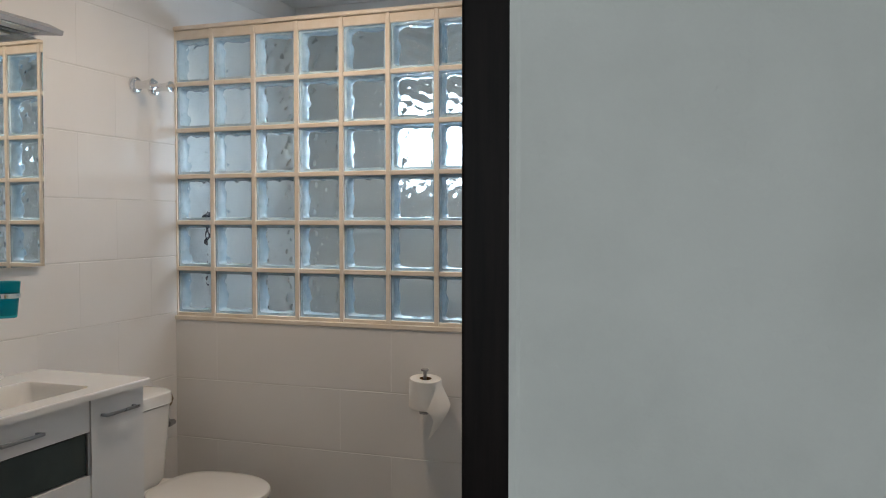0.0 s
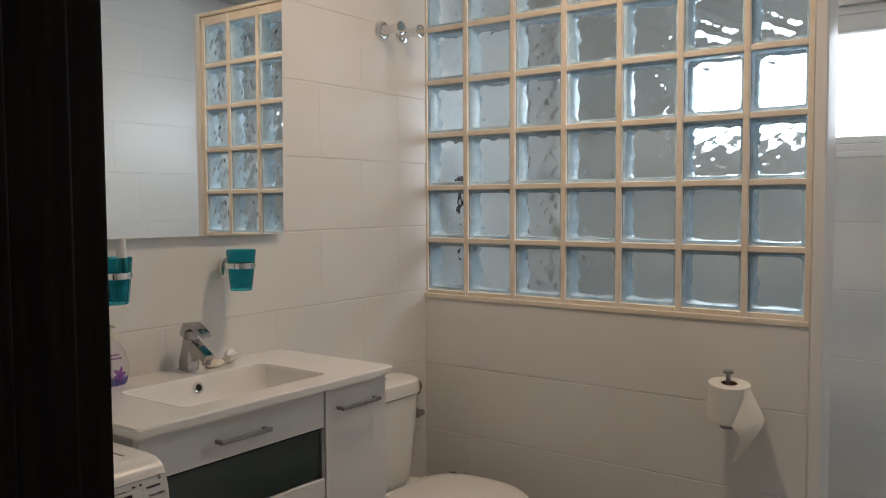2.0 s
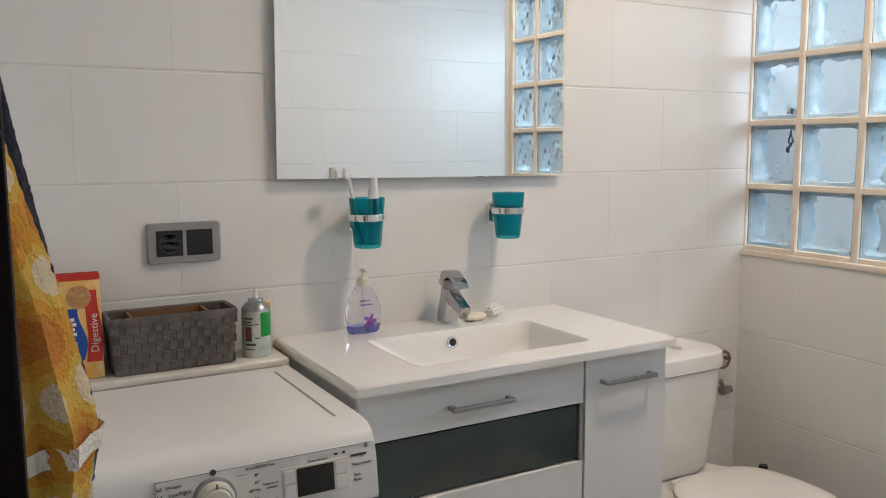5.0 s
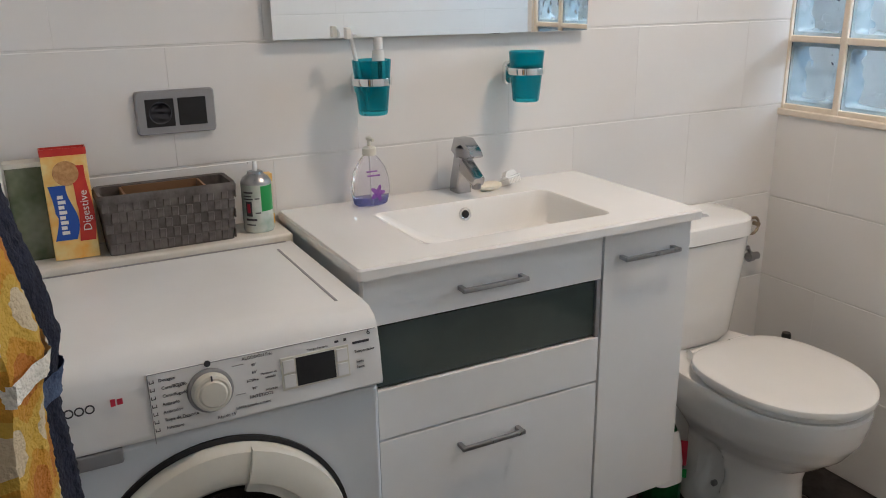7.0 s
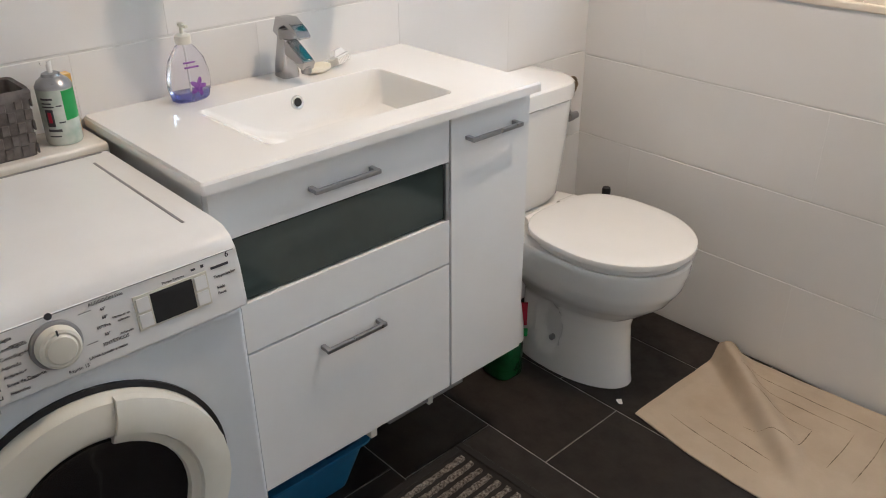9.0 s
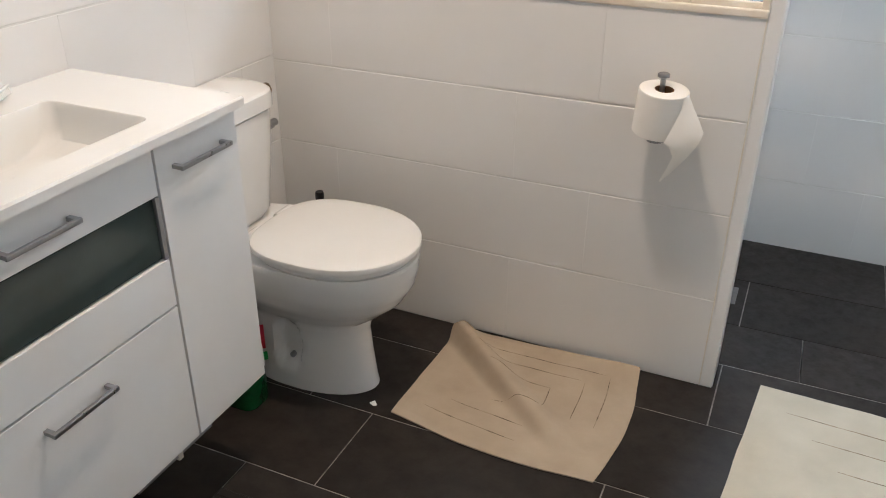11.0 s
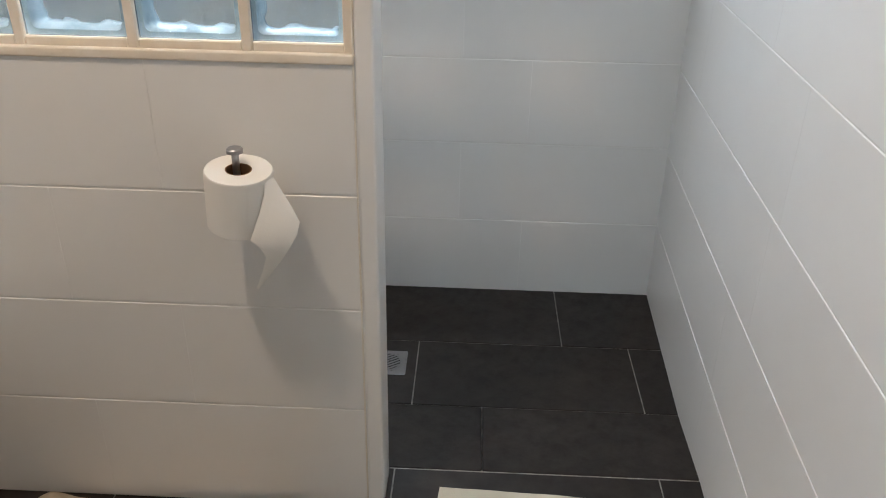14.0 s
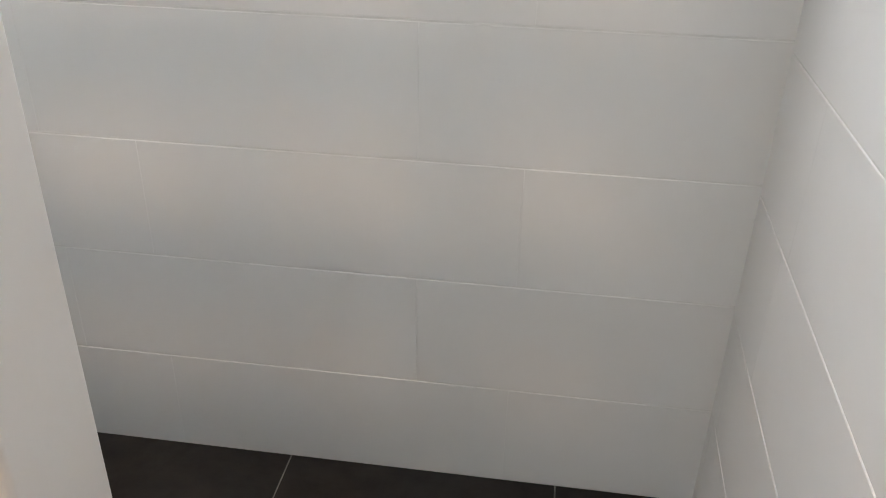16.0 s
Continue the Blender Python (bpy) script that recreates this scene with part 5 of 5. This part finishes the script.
def towel(name, label, x, top, low, bulge, width, material, seed, hem_at=()):
    """A towel hung from one hook: narrow at the hook, folded and flared below."""
    t = thing(name, label, "towel", (x, YF + 0.002, 0.0), group="towels on the door wall")
    rng, n, rings_, steps = random.Random(seed), 110, [], 150
    ph = [rng.uniform(0, 6.28) for _ in range(5)]
    for k in range(steps + 1):
        u = k / steps
        z = top + (low - top) * u
        out = np.interp(z, [q[0] for q in bulge], [q[1] for q in bulge])
        w = width * (0.16 + 0.84 * min(1, (u * 2.2) ** 0.7))
        ring_ = []
        for i in range(n):
            a = 2 * math.pi * i / n
            c, s = math.cos(a), math.sin(a)
            rip = 1 + 0.12 * min(1, 3 * u) * math.sin(7 * a + ph[0] + 3 * u) + 0.06 * math.sin(11 * a + ph[1] - 5 * u)
            y = out * 0.5 + out * 0.5 * s * (rip if s < 0.5 else 1 + 0.04 * math.sin(5 * a + ph[2] + 9 * u))
            loop = 0.0022 * noise.noise((w * c * rip * 190, y * 190, z * 190 + seed)) + 0.0015 * noise.noise((w * c * 420, y * 420, z * 420))
            ring_.append((w * c * rip + loop * c, max(0.002, y + loop * s), z + 0.4 * loop))
        rings_.append(ring_)
    sub("cloth", bm_rings(rings_), material, t)
    for z0, z1, mm, nm in hem_at:
        band = [[(p[0] * 1.03, 0.0005 + p[1] * 1.035, p[2]) for p in r] for r in rings_ if z0 <= r[0][2] <= z1]
        if len(band) > 1:
            sub(nm, bm_rings(band, False, False), mm, t)
    hk = thing("towel_hook", "small chrome towel hook on the door wall", "hook", (x, YF, top - 0.01), group="towel hooks")
    sub("base", moved(bm_lathe([(0.018, 0), (0.018, 0.004), (0.012, 0.008)], 20), Matrix.Rotation(radians(-90), 4, "X")), CHROME, hk)
    sub("peg", bm_tube([(0, 0.006, 0), (0, 0.03, -0.006), (0, 0.045, 0.004), (0, 0.048, 0.018)], 0.0045), CHROME, hk)
    return t


towel("bath_towel", "navy blue terry towel hanging from a hook", 0.800, 1.40, 0.62, [(0.6, 0.135), (0.844, 0.126), (0.90, 0.122), (0.964, 0.116), (1.01, 0.126), (1.06, 0.119), (1.107, 0.107), (1.2, 0.090), (1.40, 0.055)], 0.075, NAVY, 3,
      ((0.955, 0.985, DENIM, "woven_band"),))
towel("bath_towel", "yellow and orange plaid terry towel on a hook", 0.930, 1.33, 0.55, [(0.55, 0.122), (0.80, 0.112), (0.916, 0.107), (1.01, 0.108), (1.05, 0.114), (1.07, 0.113), (1.107, 0.104), (1.15, 0.095), (1.33, 0.045)], 0.085, PLAID, 11,
      ((1.035, 1.055, HEM, "white_hem"),))

# ---- in the shower ----
squeegee = thing("shower_squeegee", "dark blue squeegee hanging on the shower wall", "squeegee", (0.0, 0.165, 1.09))
NAVYP = mat("dark_blue_plastic", (0.012, 0.018, 0.05), 0.35)
sub("handle", bm_tube([(0.045, 0.03, 0.02), (0.045, 0.02, 0.14), (0.044, 0.0, 0.20), (0.045, -0.02, 0.29)], 0.011), NAVYP, squeegee)
sub("second_handle", bm_tube([(0.045, 0.0, 0.19), (0.047, 0.022, 0.25), (0.045, 0.035, 0.30)], 0.008), NAVYP, squeegee)
sub("blade", bm_box(0.036, 0.052, -0.015, 0.055, -0.012, 0.006, 0.004), NAVYP, squeegee)
sub("hanger", moved(bm_lathe([(0.014, 0.0), (0.014, 0.004), (0.005, 0.006), (0.005, 0.04)], 16), Matrix.Translation((0.0005, -0.008, 0.25)) @ Matrix.Rotation(radians(90), 4, "Y")), CHROME, squeegee)
drain = thing("floor_drain", "square metal shower drain with a slotted round grate", "drain", (1.247, 0.564, -0.0285))
drain.scale = (0.92, 0.92, 1.0)
sub("drain_frame", bm_rings([rrect(-0.060, 0.060, -0.060, 0.060, 0.004, z, 3) for z in (-0.004, 0.0015)] + [rrect(-0.056, 0.056, -0.056, 0.056, 0.004, 0.0030, 3)]), STEEL, drain)
sub("grate_ring", bm_lathe([(0.045, 0.003), (0.045, 0.0046), (0.041, 0.0050), (0.041, 0.0032)], 40, False, False), STEEL, drain)
sub("grate_well", bm_lathe([(0.0405, 0.0031), (0.0405, 0.0035)], 40), BLACK, drain)
for k in range(7):
    y = -0.033 + 0.011 * k
    w = math.sqrt(0.041 ** 2 - y ** 2)
    sub("grate_bar", moved(bm_box(-w, w, y - 0.0028, y + 0.0028, 0.0036, 0.0050), Matrix.Rotation(radians(35), 4, "Z")), STEEL, drain)

# ---- wall tiles, each a piece of its own ----
TILES = {}


def tile_mesh(w, h, material, depth=T, bev=0.0012):
    key = (round(w, 3), round(h, 3), material.name)
    if key not in TILES:
        bm = bmesh.new()
        x, y, e, g = w / 2, h / 2, bev, 0.0002
        lo = [bm.verts.new(p) for p in ((-x, -y, 0), (x, -y, 0), (x, y, 0), (-x, y, 0))]
        mid = [bm.verts.new(p) for p in ((-x, -y, depth - e), (x, -y, depth - e), (x, y, depth - e), (-x, y, depth - e))]
        hi = [bm.verts.new(p) for p in ((-x + g, -y + e, depth), (x - g, -y + e, depth), (x - g, y - e, depth), (-x + g, y - e, depth))]
        for a, b in ((lo, mid), (mid, hi)):
            for i in range(4):
                j = (i + 1) % 4
                bm.faces.new((a[i], a[j], b[j], b[i]))
        bm.faces.new(hi)
        TILES[key] = finish("tile", bm, material, False)
    return TILES[key]


def tile_wall(parent, origin, along, out, spans, rows, pitch, starts, material=TILE, gap=0.0036, holes=(), proud=0.0):
    """Tiles on a wall: rows of heights, running joints at starts[row % n] + k * pitch, between the ends in spans."""
    u, n = Vector(along), Vector(out)
    up = Vector((0, 0, 1))
    turn = Matrix((u, up, n)).transposed().to_4x4()
    lo, hi = spans
    for r in range(len(rows) - 1):
        z0, z1 = rows[r], rows[r + 1]
        s = starts[r % len(starts)]
        k = math.floor((lo - s) / pitch)
        while s + k * pitch < hi - 1e-6:
            a, b = max(lo, s + k * pitch), min(hi, s + (k + 1) * pitch)
            k += 1
            cells = [(a, b, z0, z1)]
            for hx0, hx1, hz0, hz1 in holes:
                cut = []
                for a_, b_, c_, d_ in cells:
                    if b_ <= hx0 or a_ >= hx1 or d_ <= hz0 or c_ >= hz1:
                        cut.append((a_, b_, c_, d_))
                        continue
                    if a_ < hx0: cut.append((a_, hx0, c_, d_))
                    if b_ > hx1: cut.append((hx1, b_, c_, d_))
                    m0, m1 = max(a_, hx0), min(b_, hx1)
                    if c_ < hz0: cut.append((m0, m1, c_, hz0))
                    if d_ > hz1: cut.append((m0, m1, hz1, d_))
                cells = cut
            for a_, b_, c_, d_ in cells:
                if b_ - a_ < 0.012 or d_ - c_ < 0.012:
                    continue
                o = new("tile", tile_mesh(b_ - a_ - gap * 0.015, d_ - c_ - gap, material))
                p = Vector(origin) + u * ((a_ + b_) / 2) + up * ((c_ + d_) / 2)
                o.parent = parent
                o.matrix_basis = Matrix.Translation(p) @ turn


ROWS_M = [0.0, 0.250, 0.495, 0.740, 0.988, 1.212, 1.428, 1.650, 1.872, 2.094, 2.316, ZC]
ROWS_H = [0.0, 0.262, 0.496, 0.729, GZ]
ROWS_S = [-0.04, 0.218, 0.467, 0.715, 0.966, 1.215, 1.464, 1.713, 1.962, 2.211, ZC]
tile_wall(wall_mirror, (-T, 0, 0), (0, 1, 0), (1, 0, 0), (YF, YB), ROWS_M, 0.367, (-0.512, -0.328))
tile_wall(wall_back, (0, YB + T, 0), (1, 0, 0), (0, -1, 0), (-0.003, XR + 0.004), ROWS_S, 0.735, (1.622, 1.428), holes=((WX0, WX1, WZ0, WZ1),))
tile_wall(wall_right, (T, -YB, 0), (0, 1, 0), (-1, 0, 0), (YF + 0.004, YB + 0.0035), [-0.03, 0.218, 0.451, 0.697, 0.947, 1.20, 1.45, 1.70, 1.95, 2.20, ZC], 0.735, (0.220, -0.552, 0.036, 0.0))
tile_wall(wall_door, (0, YF - T, 0), (1, 0, 0), (0, 1, 0), (0.0, XR), ROWS_M, 0.367, (0.10, 0.29), holes=((DX0 - 0.07, DX1 + 0.07, 0, DZ),))
tile_wall(half_wall, (0, 0.0018, 0), (1, 0, 0), (0, -1, 0), (0.0, XE - 0.003), ROWS_H, 0.735, (0.72, 0.19))
tile_wall(half_wall, (0, 0.108, 0), (1, 0, 0), (0, 1, 0), (0.0, XE), [-0.03, 0.22, 0.47, 0.72, GZ], 0.367, (0.1, 0.28))

# ---- floor tiles ----
FR = [-2.14, -1.865, -1.575, -1.290, -1.010, -0.735, -0.460, -0.155, 0.122, 0.387, 0.676, YB]
FS = [0.72, 0.16, 0.72, 0.90, 0.35, 0.535, 0.35, 0.715, 0.913, 0.733, 0.545]
FP = 0.597
for r in range(len(FR) - 1):
    y0, y1 = FR[r], FR[r + 1]
    k = math.floor((0 - FS[r]) / FP)
    while FS[r] + k * FP < XR + 0.08:
        a, b = max(0.0, FS[r] + k * FP), min(XR + 0.08, FS[r] + (k + 1) * FP)
        k += 1
        cells = [(a, b)]
        if y0 < -1.99:
            cells = [(max(a, 1.256), min(b, 1.834))]
        for a_, b_ in cells:
            if b_ - a_ < 0.015:
                continue
            z, tilt = (0.0, 0.0) if y1 < 0.13 else ((-0.014, -6.0) if y1 < 0.39 else (-0.028, 0.0))
            o = new("tile", tile_mesh(b_ - a_ - 0.0035, y1 - y0 - 0.0035, SLATE, 0.012))
            o.parent = floor
            o.matrix_basis = pose((a_ + b_) / 2, (y0 + y1) / 2, z - 0.012, tilt)
